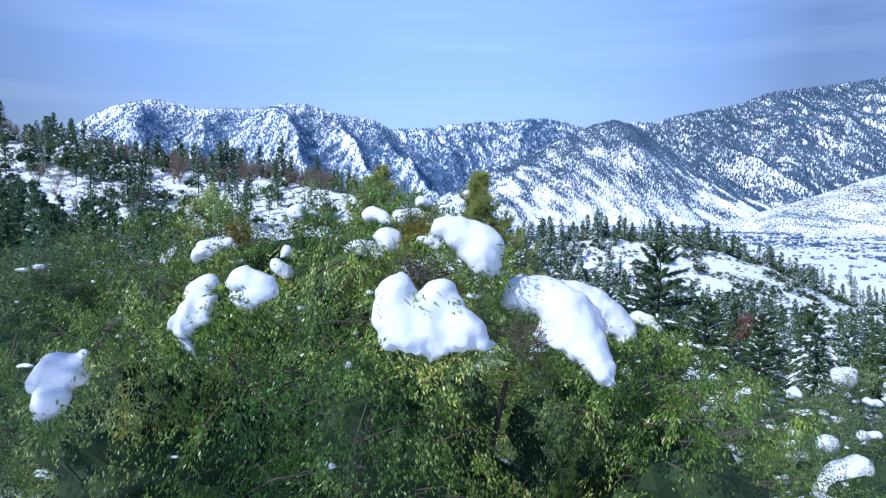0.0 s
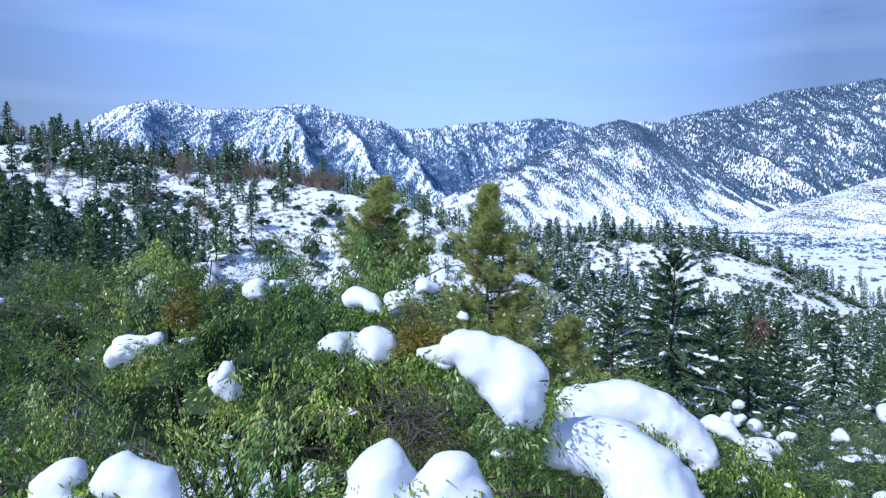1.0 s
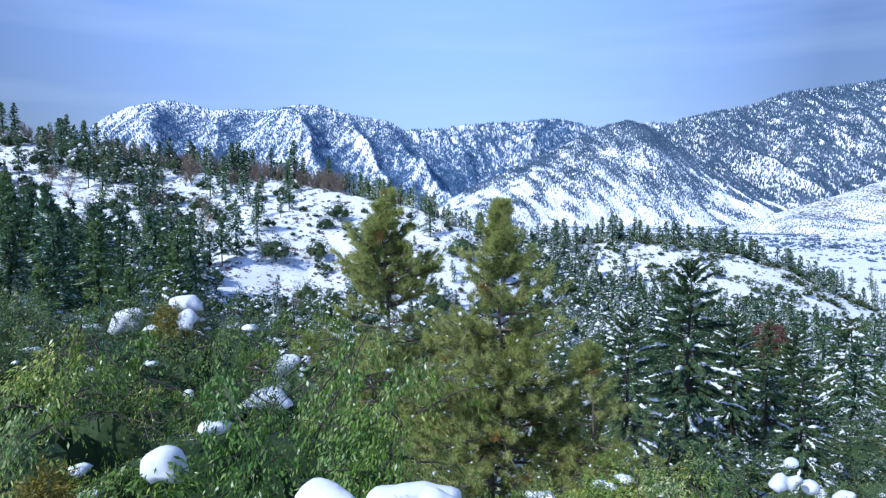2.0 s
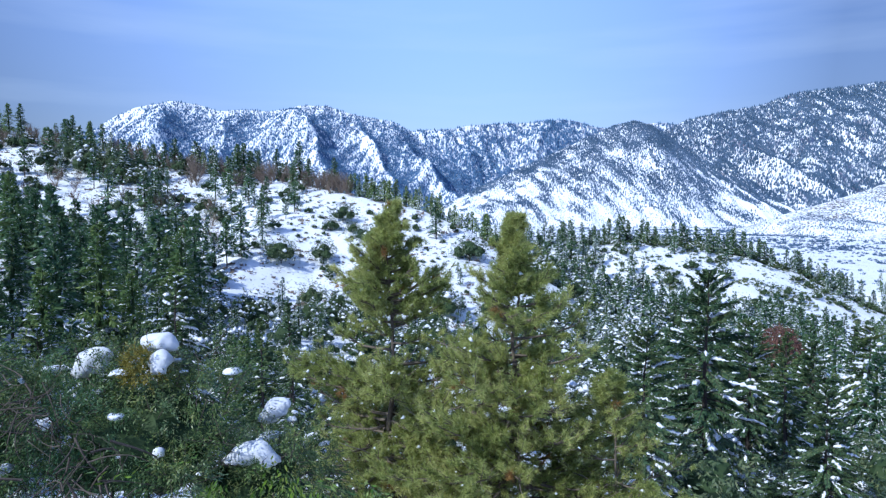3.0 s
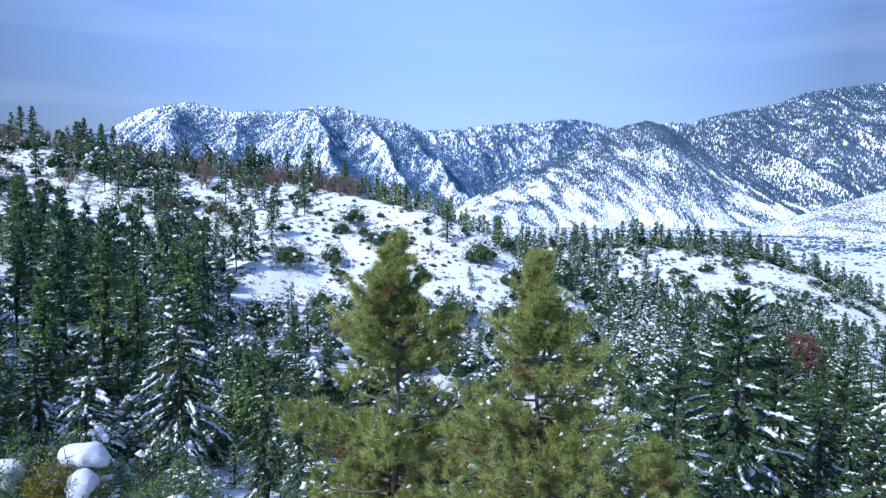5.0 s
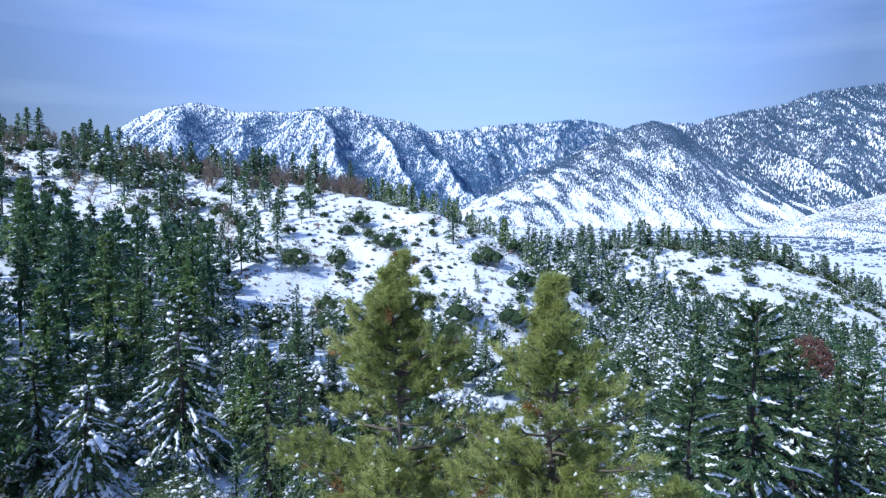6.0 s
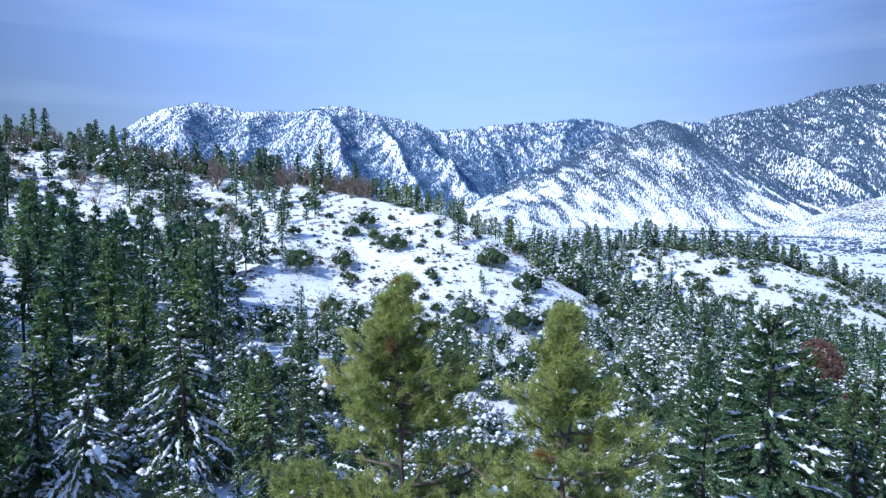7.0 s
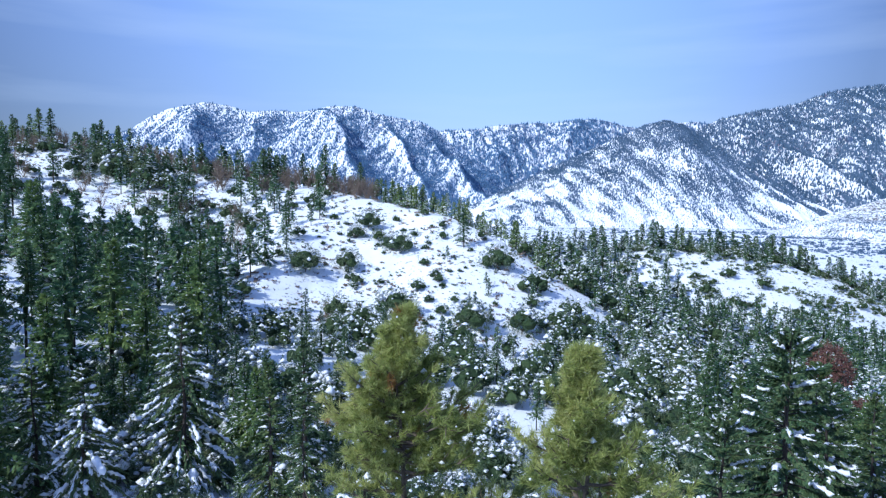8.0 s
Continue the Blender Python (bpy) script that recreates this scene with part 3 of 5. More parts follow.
            fine = np.stack([np.interp(np.linspace(first[i], last[i], 13), np.arange(6), rows[i, :, a]) for i in range(len(b)) for a in range(3)]).reshape(len(b), 3, 13).transpose(0, 2, 1)
            fine = fine + rng.normal(0, 0.05, fine.shape) + np.array([0, 0, 0.07])
            wide = 0.29 * np.sqrt(length[b] / radius)[:, None] * rng.uniform(0.4, 1.4, (len(b), 1)) * rng.uniform(0.15, 1.3, (len(b), 13)) * np.array([0.15] + [1] * 11 + [0.2]) * lump
            piece = join((v, q), tubes(fine, wide, 6))
        part("snow", raw_mesh("snow", *piece, M_SNOW_FAR, True), root, "white snow lying along the boughs", "stuff")
    return tagged(root, label, "tree", group)


def core_mass(rng, blobs, shrink, rings=12, sides=15):
    """The inner mass of a crown: knobbly closed lumps well inside the outer leaves, near-black in place of shade."""
    pieces = []
    for bx, by, bz, ra, rb, rc in blobs:
        th = np.linspace(0.01, np.pi - 0.01, rings)[:, None]
        ph = np.arange(sides)[None] * 2 * np.pi / sides + rng.uniform(0, 1)
        k = shrink * rng.uniform(0.68, 1.18, (rings, sides))
        k[[0, -1]] = shrink
        v = np.stack([bx + ra * k * np.sin(th) * np.cos(ph), by + rb * k * np.sin(th) * np.sin(ph), bz + rc * k * np.cos(th) + 0 * ph], -1).reshape(-1, 3)
        i, j = np.meshgrid(np.arange(rings - 1), np.arange(sides), indexing="ij")
        j2 = (j + 1) % sides
        pieces.append((v, [np.stack([i * sides + j, (i + 1) * sides + j, (i + 1) * sides + j2, i * sides + j2], -1).reshape(-1, 4)]))
    return join(*pieces)


def leaf_points(rng, blobs, clumps, spread, gaps=None):
    """Clump centres on the upper and outer skin of a crown made of rounded masses, with the outward way of each."""
    blobs = np.asarray(blobs, float)
    area = blobs[:, 3] * blobs[:, 4] + blobs[:, 4] * blobs[:, 5]
    which = rng.choice(len(blobs), clumps, p=area / area.sum())
    d = rand_dirs(rng, clumps)
    d[:, 2] = np.where(d[:, 2] < -0.55, -d[:, 2], d[:, 2])
    c, r = blobs[which, :3], blobs[which, 3:6]
    depth = 1 - np.abs(rng.normal(0, spread, clumps))
    lump = np.array([noise.noise((p[0] * 1.7 + w * 3, p[1] * 1.7, p[2] * 1.7)) for p, w in zip(d * r, which)])
    p = c + d * r * (depth + 0.22 * lump)[:, None]
    inside = np.zeros(clumps, bool)
    for i, bl in enumerate(blobs):
        inside |= (which != i) & ((((p - bl[:3]) / bl[3:6]) ** 2).sum(1) < 0.45)
    if gaps is not None:
        inside |= p[:, 2] < -2.0
        inside |= np.array([noise.noise((a * 1.9, b * 1.9, c * 1.9)) for a, b, c in p]) < gaps
        inside |= np.array([noise.noise((a * 4.6, b * 4.6, c * 4.6)) for a, b, c in p]) < gaps - 0.06
    return p[~inside], unit(d / r)[~inside]


HEAPS = []
HOLLOWS = []
SAG = np.array([0.0, -0.93, 0.36])


def heap(*balls):
    """Notes a heap of snow: rounded masses (x, y, z, radius) that lie on the oaks."""
    HEAPS.append(balls)


def masses(rng, blobs, count, small, large):
    """Breaks the big masses of a crown into many lesser ones over their upper and outer skin, with gaps between."""
    p, d = leaf_points(rng, blobs, count, 0.1)
    r = rng.uniform(small, large, len(p))
    return [(*c, q, q, q * 0.8) for c, q in zip(p - d * (r * 0.35)[:, None], r)]


def leafy_crown(rng, blobs, clumps, leaves, leaf, spread=0.12, hang=0.5, sprig=0.22, twig_step=3, gaps=None, tuft=0.16, spray=1):
    """Leaves along short drooping sprigs. Returns leaf and twig pieces."""
    p, d = leaf_points(rng, blobs, clumps // spray, spread, gaps)
    if spray > 1:
        # several sprigs hang from one twig end
        p, d = np.repeat(p, spray, 0), np.repeat(d, spray, 0)
        p = p + rng.normal(0, 0.16 * sprig, p.shape)
    n = len(p)
    way = unit(d * 0.7 + rand_dirs(rng, n) * 0.7 + np.array([0, 0, -hang]))
    sl = sprig * rng.uniform(0.5, 1.4, n)
    b = np.repeat(np.arange(n), leaves)
    tot = len(b)
    u = rng.uniform(0, 1, tot)
    base = p[b] + way[b] * (sl[b] * u)[:, None] + rng.normal(0, tuft * sprig, (tot, 3)) * (0.5 + 0.5 * u)[:, None]
    lw = unit(way[b] * 0.8 + rand_dirs(rng, tot) * 0.65 + d[b] * 0.2 + np.array([0, 0, -0.5 * hang]))
    clear = np.ones(tot, bool)
    for balls in HEAPS:
        for x, y, z, r in balls:
            # the weight of the snow has bent the sprigs above and before it down
            rel = base - np.array([x, y, z + 0.15 * r])
            s = np.clip(rel @ SAG, 0, 0.3)[:, None]
            clear &= ((rel - s * SAG) ** 2).sum(1) > (0.9 * r) ** 2
    for x, y, z, r in HOLLOWS:
        clear &= ((base - np.array([x, y, z])) ** 2).sum(1) > r * r
    base, lw, b = base[clear], lw[clear], b[clear]
    tot = len(b)
    ln = leaf * rng.uniform(0.65, 1.35, tot)
    lv = blades(base, lw, ln, ln * rng.uniform(0.26, 0.38, tot), rng, face=d[b])
    s = np.linspace(0, 1, 3)
    start = p - d * sl[:, None] * 0.9
    tw = start[:, None] * (1 - s)[None, :, None] + (p + way * sl[:, None])[:, None] * s[None, :, None]
    tw[:, 1] += d * (sl * 0.2)[:, None]
    tw = tw[:: twig_step] if twig_step else None
    return lv, None if tw is None else tubes(tw, np.tile([0.025, 0.02, 0.008], (len(tw), 1)) * sprig, 3), p, d


def limbs(rng, foot, blobs, girth, rings=8, sides=7, forks=4):
    """Trunk and main limbs that fork from the foot up into each mass of the crown."""
    out_p, out_r = [], []
    foot = np.asarray(foot, float)
    fork = foot + (np.mean(np.asarray([q for q in blobs if q[3] > 0.9])[:, :3], 0) - foot) * 0.4
    s = np.linspace(0, 1, rings)[:, None]
    out_p.append(foot * (1 - s) + fork * s)
    out_r.append(girth * (1 - 0.3 * s[:, 0]))
    for bl in [q for q in blobs if q[3] > 0.9]:
        for k in range(forks):
            end = np.array(bl[:3]) + rng.normal(0, 0.25, 3) * np.array(bl[3:6])
            mid = (fork + end) / 2 + rng.normal(0, 0.15, 3) * np.linalg.norm(end - fork)
            out_p.append((1 - s) ** 2 * fork + 2 * s * (1 - s) * mid + s ** 2 * end)
            out_r.append(girth * (0.55 - 0.45 * s[:, 0]))
    return tubes(np.array(out_p[:1]), np.array(out_r[:1]), sides), tubes(np.array(out_p[1:]), np.array(out_r[1:]), sides)


def snow_caps(rng, p, d, count, size, soft=False):
    """Small caps of snow on upward-facing clumps, as one piece."""
    up = np.where(d[:, 2] > 0.25)[0]
    patch = np.array([max(noise.noise((a * 1.1 / size * 0.3, b * 1.1 / size * 0.3, c * 1.1 / size * 0.3)), -0.03) + 0.035 for a, b, c in p[up]])
    pick = rng.choice(up, min(count, len(up)), replace=False, p=patch / patch.sum())
    k = len(pick)
    way = rand_dirs(rng, k) * np.array([1, 1, 0.15])
    ll = size * np.clip(np.exp(rng.normal(-0.15, 0.55, k)), 0.3, 2.4)
    if soft:
        return snow_lumps(rng, p[pick] - np.array([0, 0, 0.02]) - d[pick] * (0.25 * ll)[:, None], ll)
    return lozenges(p[pick] + np.array([0, 0, 0.03]), unit(way), ll, ll * rng.uniform(0.65, 1.0, k), ll * rng.uniform(0.4, 0.75, k), rng)


def oak(name, seed, blobs, foot, clumps, leaves, leaf, caps, cap_size, label, group="", fol=None, sprig=0.22, girth=0.16, spread=0.12, hang=0.5, twig_step=3, core=0.5, gaps=None, tuft=0.16, spray=1):
    rng = np.random.RandomState(seed)
    root = new(name)
    lv, tw, p, d = leafy_crown(rng, blobs, clumps, leaves, leaf, spread, hang, sprig, twig_step, gaps, tuft, spray)
    stem, boughs = limbs(rng, foot, blobs, girth) if twig_step else limbs(rng, foot, blobs, girth, 3, 3, 1)
    part("trunk", raw_mesh("trunk", *stem, M_BARK, True), root)
    part("limb_work", raw_mesh("limb_work", *boughs, M_BARK, True), root, kind="stuff")
    part("crown", raw_mesh("crown", *lv, fol or M_OAK), root)
    if twig_step and leaves > 12:
        deep = [(*q[:3], q[3] * 0.74, q[4] * 0.74, q[5] * 0.74) for q in blobs if q[3] > 0.7]
        part("shaded_leaves", raw_mesh("shaded_leaves", *leafy_crown(rng, deep, 3200, 15, leaf, 0.1, hang, sprig, 0)[0], fol or M_OAK), root, "leaves deep inside the crown", "stuff")
    part("inner_crown", raw_mesh("inner_crown", *core_mass(rng, [q for q in blobs if q[3] > 0.9], core, *((12, 15) if twig_step else (5, 7))), M_INNER_SHADE), root, "near-black lumps painted as the shade inside the crown", "stuff")
    if tw is not None:
        part("twig_work", raw_mesh("twig_work", *tw, M_TWIG, True), root, "thin grey-brown twigs", "stuff")
    if caps:
        part("snow", raw_mesh("snow", *snow_caps(rng, p, d, caps, cap_size, twig_step > 0), M_SNOW_FAR, True), root, "small caps of white snow", "stuff")
    return tagged(root, label, "tree", group)


def dying_spray(root, seed, x, y, z, r, leaf):
    """A tuft of orange-brown dying leaves in an oak's crown."""
    rng = np.random.RandomState(seed)
    lv, _, _, _ = leafy_crown(rng, [(x, y, z, r, r, r)], 130, 16, leaf, 0.35, 0.4, leaf * 3, 0)
    part("dying_spray", raw_mesh("dying_spray", *lv, M_ORANGE), root, "tuft of orange-brown dying leaves")


def bare_tangle(root, seed, x, y, z, r, count, thick=1.0):
    """A tangle of bare grey-brown twigs where the snow has bent the boughs down."""
    rng = np.random.RandomState(seed)
    s = np.linspace(0, 1, 6)[None, :, None]
    a = np.array([x, y, z + 0.3 * r]) + rng.normal(0, 0.3, (count, 3)) * r
    e = a + unit(rng.normal(0, 1, (count, 3)) * np.array([1, 1, 0.7]) + np.array([0, 0, -0.5])) * r * rng.uniform(0.5, 1.1, (count, 1))
    m = (a + e) / 2 + rng.normal(0, 0.25, (count, 3)) * r
    p = (1 - s) ** 2 * a[:, None] + 2 * s * (1 - s) * m[:, None] + s ** 2 * e[:, None]
    w = thick * rng.uniform(0.0018, 0.0055, (count, 1)) * (r / 0.35) ** 0.5 * np.linspace(1, 0.35, 6)
    part("twig_tangle", raw_mesh("twig_tangle", *tubes(p, w, 4), M_TWIG, True), root, "tangle of bare grey-brown twigs", "stuff")


def pine(name, seed, height, radius, limbs_n, boughs, needles, profile, label, bare=0.25):
    """An open-crowned pine: limbs that fork into boughs, each ending in shaggy brushes of long olive needles,
    with gaps between the limbs, a few browned brushes and lumps of snow. profile: (level, reach) pairs."""
    rng = np.random.RandomState(seed)
    root = new(name)
    zt = np.linspace(0, 1, 12)
    sway = np.cumsum(rng.normal(0, 0.008 * height, (12, 2)), 0)
    axis = np.concatenate([sway - sway[-1] * zt[:, None] ** 2, (zt * height)[:, None]], 1)
    part("trunk", raw_mesh("trunk", *tubes(axis[None], (0.012 * height * (1 - 0.95 * zt))[None], 9), M_LIMB, True), root)
    lev = np.sort(np.concatenate([rng.uniform(0, 1, limbs_n - 10) ** 1.1, rng.uniform(0.93, 1, 10)]))
    z = (bare + (1.0 - bare) * lev) * height
    az = np.arange(limbs_n) * 2.4 + rng.normal(0, 0.5, limbs_n)
    length = radius * np.interp(lev, [a for a, _ in profile], [r for _, r in profile]) * rng.uniform(0.55, 1.25, limbs_n)
    out = np.stack([np.cos(az), np.sin(az)], 1)
    s = np.linspace(0, 1, 8)
    c = np.stack([np.interp(z, axis[:, 2], axis[:, 0]), np.interp(z, axis[:, 2], axis[:, 1])], 1)
    hor = c[:, None] + out[:, None] * (length[:, None] * s)[..., None] + np.cumsum(rng.normal(0, 0.03, (limbs_n, 8, 2)), 1) * length[:, None, None]
    ver = z[:, None] + length[:, None] * (np.interp(lev, [0, 0.5, 0.85, 1], [-0.25, 0.05, 0.4, 0.9])[:, None] * s + 0.3 * s ** 2 - 0.15 * s)
    paths = np.concatenate([hor, ver[..., None]], 2)
    limb_piece = tubes(paths, np.outer(0.012 * height * np.sqrt(length / radius) * 0.34, 1 - 0.85 * s) + 0.006, 5)

    def along(rows, b, u):
        m = rows.shape[1] - 1
        i = np.minimum((u * m).astype(int), m - 1)
        f = (u * m - i)[:, None]
        return rows[b, i] * (1 - f) + rows[b, i + 1] * f

    # boughs fork from the outer part of each limb
    k = limbs_n * boughs
    share = 0.25 + length / radius
    b = rng.choice(limbs_n, k, p=share / share.sum())
    u = rng.uniform(0.12, 1.0, k)
    start = along(paths, b, u)
    way = unit(np.concatenate([np.stack([-out[b, 1], out[b, 0]], 1) * rng.normal(0, 0.8, (k, 1)) + out[b] * 0.8, rng.normal(0.25, 0.4, (k, 1))], 1))
    ext = np.interp(length[b] / radius, [0, 0.3, 1], [0.12, 0.4, 0.75]) * rng.uniform(0.5, 1.3, k)
    t = np.linspace(0, 1, 4)
    bough = start[:, None] + way[:, None] * (ext[:, None] * t)[..., None]
    bough[:, :, 2] += 0.25 * ext[:, None] * t ** 2
    bough_piece = tubes(bough, np.tile([0.016, 0.012, 0.009, 0.005], (k, 1)), 4)
    # brushes at and below the end of each bough
    per = 4
    q = np.repeat(np.arange(k), per)
    place = along(bough, q, rng.uniform(0.45, 1.0, k * per)) + rng.normal(0, 0.05, (k * per, 3))
    brush = unit(way[q] * 0.8 + rand_dirs(rng, k * per) * 0.6 + np.array([0, 0, 0.35]))
    browned = (rng.uniform(size=k) < 0.016)[q]
    n = np.repeat(np.arange(k * per), needles)
    pos = place[n] - brush[n] * rng.uniform(0, 0.13, (len(n), 1))
    to = unit(brush[n] * 0.8 + rand_dirs(rng, len(n)) * 0.8)
    ln = rng.uniform(0.12, 0.24, len(n))
    for dead, mat, nm, lab in ((False, M_PINE, "crown", ""), (True, M_PINE_BROWN, "browned_needles", "browned brushes of needles")):
        pick = browned[n] == dead
        v, f = blades(pos[pick], to[pick], ln[pick], 0.016, rng, tri=True)
        part(nm, raw_mesh(nm, v, f, mat), root, lab)
    part("limb_work", raw_mesh("limb_work", *join(limb_piece, bough_piece), M_LIMB, True), root, kind="stuff")
    # bare grey limbs low in the crown
    d = 26
    lz = rng.uniform(0.22, 0.6, d) * height
    la = rng.uniform(0, 6.28, d)
    ll = rng.uniform(0.5, 1.9, d)
    sx = np.linspace(0, 1, 6)
    dead = np.stack([np.cos(la)[:, None] * ll[:, None] * sx, np.sin(la)[:, None] * ll[:, None] * sx, lz[:, None] + ll[:, None] * (rng.uniform(-0.5, 0.5, (d, 1)) * sx + 0.2 * sx ** 2)], 2)
    dead += np.cumsum(rng.normal(0, 0.05, dead.shape), 1)
    part("dead_limb_work", raw_mesh("dead_limb_work", *tubes(dead, np.tile(np.linspace(0.034, 0.008, 6), (d, 1)), 5), M_DEADWOOD, True), root, "bare grey dead limbs", "stuff")
    pick = rng.choice(k * per, k * per // 36, replace=False)
    sz = rng.uniform(0.05, 0.24, len(pick)) ** 1.15
    v, f = lozenges(place[pick] + np.array([0, 0, 0.05]), unit(rand_dirs(rng, len(pick)) * np.array([1, 1, 0.2])), sz, sz * 0.8, sz * 0.7, rng)
    part("snow", raw_mesh("snow", v, f, M_SNOW_FAR, True), root, "small lumps of white snow on the tufts", "stuff")
    return tagged(root, label, "pine tree")


def bare_tree(name, seed, height, stems, label, mat=None, group=""):
    """A leafless tree: stems that fork and fan out into fine twigs."""
    rng = np.random.RandomState(seed)
    root = new(name)
    s = np.linspace(0, 1, 4)
    d = unit(np.concatenate([rng.normal(0, 0.42, (stems, 2)), np.ones((stems, 1))], 1))
    ln = height * rng.uniform(0.6, 1.0, stems)
    p1 = d[:, None] * (ln[:, None] * s)[..., None] + np.cumsum(rng.normal(0, 0.03 * height, (stems, 4, 3)), 1) * s[None, :, None]
    piece1 = tubes(p1, np.outer(np.full(stems, 0.011 * height), 1 - 0.7 * s), 4)
    k = stems * 30
    b = rng.randint(0, stems, k)
    u = rng.uniform(0.3, 1, k)
    idx = np.minimum((u * 3).astype(int), 2)
    f = (u * 3 - idx)[:, None]
    base = p1[b, idx] * (1 - f) + p1[b, idx + 1] * f
    way = unit(d[b] * 0.8 + rand_dirs(rng, k) * 0.8 + np.array([0, 0, 0.2]))
    ends = base + way * (height * rng.uniform(0.1, 0.28, (k, 1)))
    piece2 = tubes(np.stack([base, (base + ends) / 2 + rng.normal(0, 0.01 * height, (k, 3)), ends], 1), np.tile([0.0045, 0.0035, 0.002], (k, 1)) * height, 3)
    part("stem_work", raw_mesh("stem_work", *piece1, mat or M_BRUSH, True), root, kind="stuff")
    part("twig_work", raw_mesh("twig_work", *piece2, mat or M_BRUSH, True), root, kind="stuff")
    return tagged(root, label, "bare tree", group)


def stand(ob, x, y, scale=1.0, turn=0.0, sink=0.1):
    z = float(ground_height(x, y)) - sink
    ob.matrix_basis = pose(x, y, z, 0, 0, turn) @ Matrix.Scale(scale, 4)
    return ob


def stand_copy(ob, x, y, scale=1.0, turn=0.0, sink=0.1, tilt=0.0):
    z = float(ground_height(x, y)) - sink
    c = copy_thing(ob, pose(x, y, z, tilt, 0, turn))
    c.scale = (scale, scale, scale)
    return c


def tip_at(ob, x, y, tip, height, turn=0.0, copy=False):
    """Stands a tree of the given model height so that its top reaches the height tip."""
    z = float(ground_height(x, y)) - 0.15
    k = (tip - z) / height
    if copy:
        ob = copy_thing(ob, pose(x, y, z, 0, 0, turn))
        ob.scale = (k, k, k)
    else:
        ob.matrix_basis = pose(x, y, z, 0, 0, turn) @ Matrix.Scale(k, 4)
    return ob


def thicket(name, kinds, rows, label):
    """Many trees past counting, joined into one: rows of kind index, x, y, scale, turn."""
    mats, verts, faces, slots, off = [], [], [], [], 0
    for index, kind in enumerate(kinds):
        mine = [r for r in rows if r[0] == index]
        if not mine:
            continue
        for child in kind.children:
            me = child.data
            v = np.empty(len(me.vertices) * 3, np.float32)
            me.vertices.foreach_get("co", v)
            v = v.reshape(-1, 3)
            loops = np.empty(len(me.loops), np.int32)
            me.loops.foreach_get("vertex_index", loops)
            f = loops.reshape(len(me.polygons), -1)
            if me.materials[0] not in mats:
                mats.append(me.materials[0])
            slot = mats.index(me.materials[0])
            for _, x, y, k, turn in mine:
                c, s = math.cos(turn), math.sin(turn)
                z = float(ground_height(x, y)) - 0.15
                verts.append(np.stack([(v[:, 0] * c - v[:, 1] * s) * k + x, (v[:, 0] * s + v[:, 1] * c) * k + y, v[:, 2] * k + z], 1))
                faces.append(f + off)
                slots.append(slot)
                off += len(v)
    return tagged(new(name, raw_mesh(name, np.concatenate(verts), faces, mats, False, slots)), label, "trees", kind="stuff")


# ---- where fresh snow lies in heaps on the oaks ----
heap((0.84, 6.30, 0.50, 0.10), (0.97, 6.30, 0.45, 0.14), (1.08, 6.25, 0.39, 0.14), (1.11, 6.20, 0.30, 0.11), (1.17, 6.20, 0.23, 0.05))
heap((0.56, 5.80, 0.15, 0.12), (0.56, 5.75, -0.02, 0.14), (0.73, 5.80, -0.02, 0.16), (0.81, 5.82, 0.12, 0.11), (0.92, 5.76, -0.04, 0.12), (0.60, 5.72, -0.10, 0.12), (0.73, 5.72, -0.13, 0.11), (0.90, 5.72, -0.10, 0.12), (1.00, 5.74, -0.08, 0.11), (1.07, 5.72, -0.13, 0.07))
heap((1.36, 6.35, 0.07, 0.12), (1.50, 6.35, 0.05, 0.16), (1.66, 6.25, -0.03, 0.16), (1.60, 6.15, -0.14, 0.15), (1.71, 6.15, -0.12, 0.14), (1.75, 6.05, -0.23, 0.12), (1.79, 5.95, -0.33, 0.10), (1.82, 5.88, -0.41, 0.06))
heap((1.66, 7.65, -0.17, 0.17), (1.90, 7.65, -0.15, 0.19), (2.12, 7.60, -0.20, 0.17), (2.30, 7.55, -0.33, 0.14), (2.38, 7.45, -0.41, 0.09))
heap((2.60, 7.90, -0.36, 0.08), (2.68, 7.85, -0.38, 0.07), (2.74, 7.80, -0.44, 0.05))
heap((-0.26, 5.52, 0.25, 0.08), (-0.15, 5.52, 0.20, 0.09), (-0.22, 5.47, 0.13, 0.06), (-0.29, 5.47, 0.16, 0.04))
heap((-0.55, 5.62, 0.17, 0.07), (-0.48, 5.62, 0.22, 0.06), (-0.56, 5.57, 0.08, 0.07), (-0.57, 5.52, -0.01, 0.08), (-0.63, 5.52, -0.01, 0.06), (-0.47, 5.58, 0.12, 0.06), (-0.48, 5.54, 0.02, 0.05))
heap((-0.57, 5.52, -0.11, 0.05), (-0.54, 5.52, -0.15, 0.03), (-0.61, 5.52, -0.09, 0.03))
heap((-1.33, 5.40, -0.31, 0.07), (-1.22, 5.40, -0.23, 0.11), (-1.13, 5.40, -0.23, 0.10), (-1.07, 5.40, -0.14, 0.04), (-1.19, 5.30, -0.35, 0.10), (-1.22, 5.30, -0.45, 0.05))
heap((-0.40, 6.85, 0.19, 0.07), (-0.33, 6.85, 0.16, 0.05))
heap((-1.05, 7.20, 0.30, 0.09), (-0.97, 7.20, 0.34, 0.05), (-0.89, 7.20, 0.35, 0.04))
heap((0.12, 7.30, 0.30, 0.08), (0.23, 7.40, 0.30, 0.08), (0.30, 7.30, 0.25, 0.05))
heap((0.66, 7.10, 0.68, 0.06), (0.72, 7.10, 0.67, 0.04))
heap((0.25, 7.35, 0.58, 0.08), (0.35, 7.30, 0.55, 0.07), (0.39, 7.25, 0.52, 0.04))
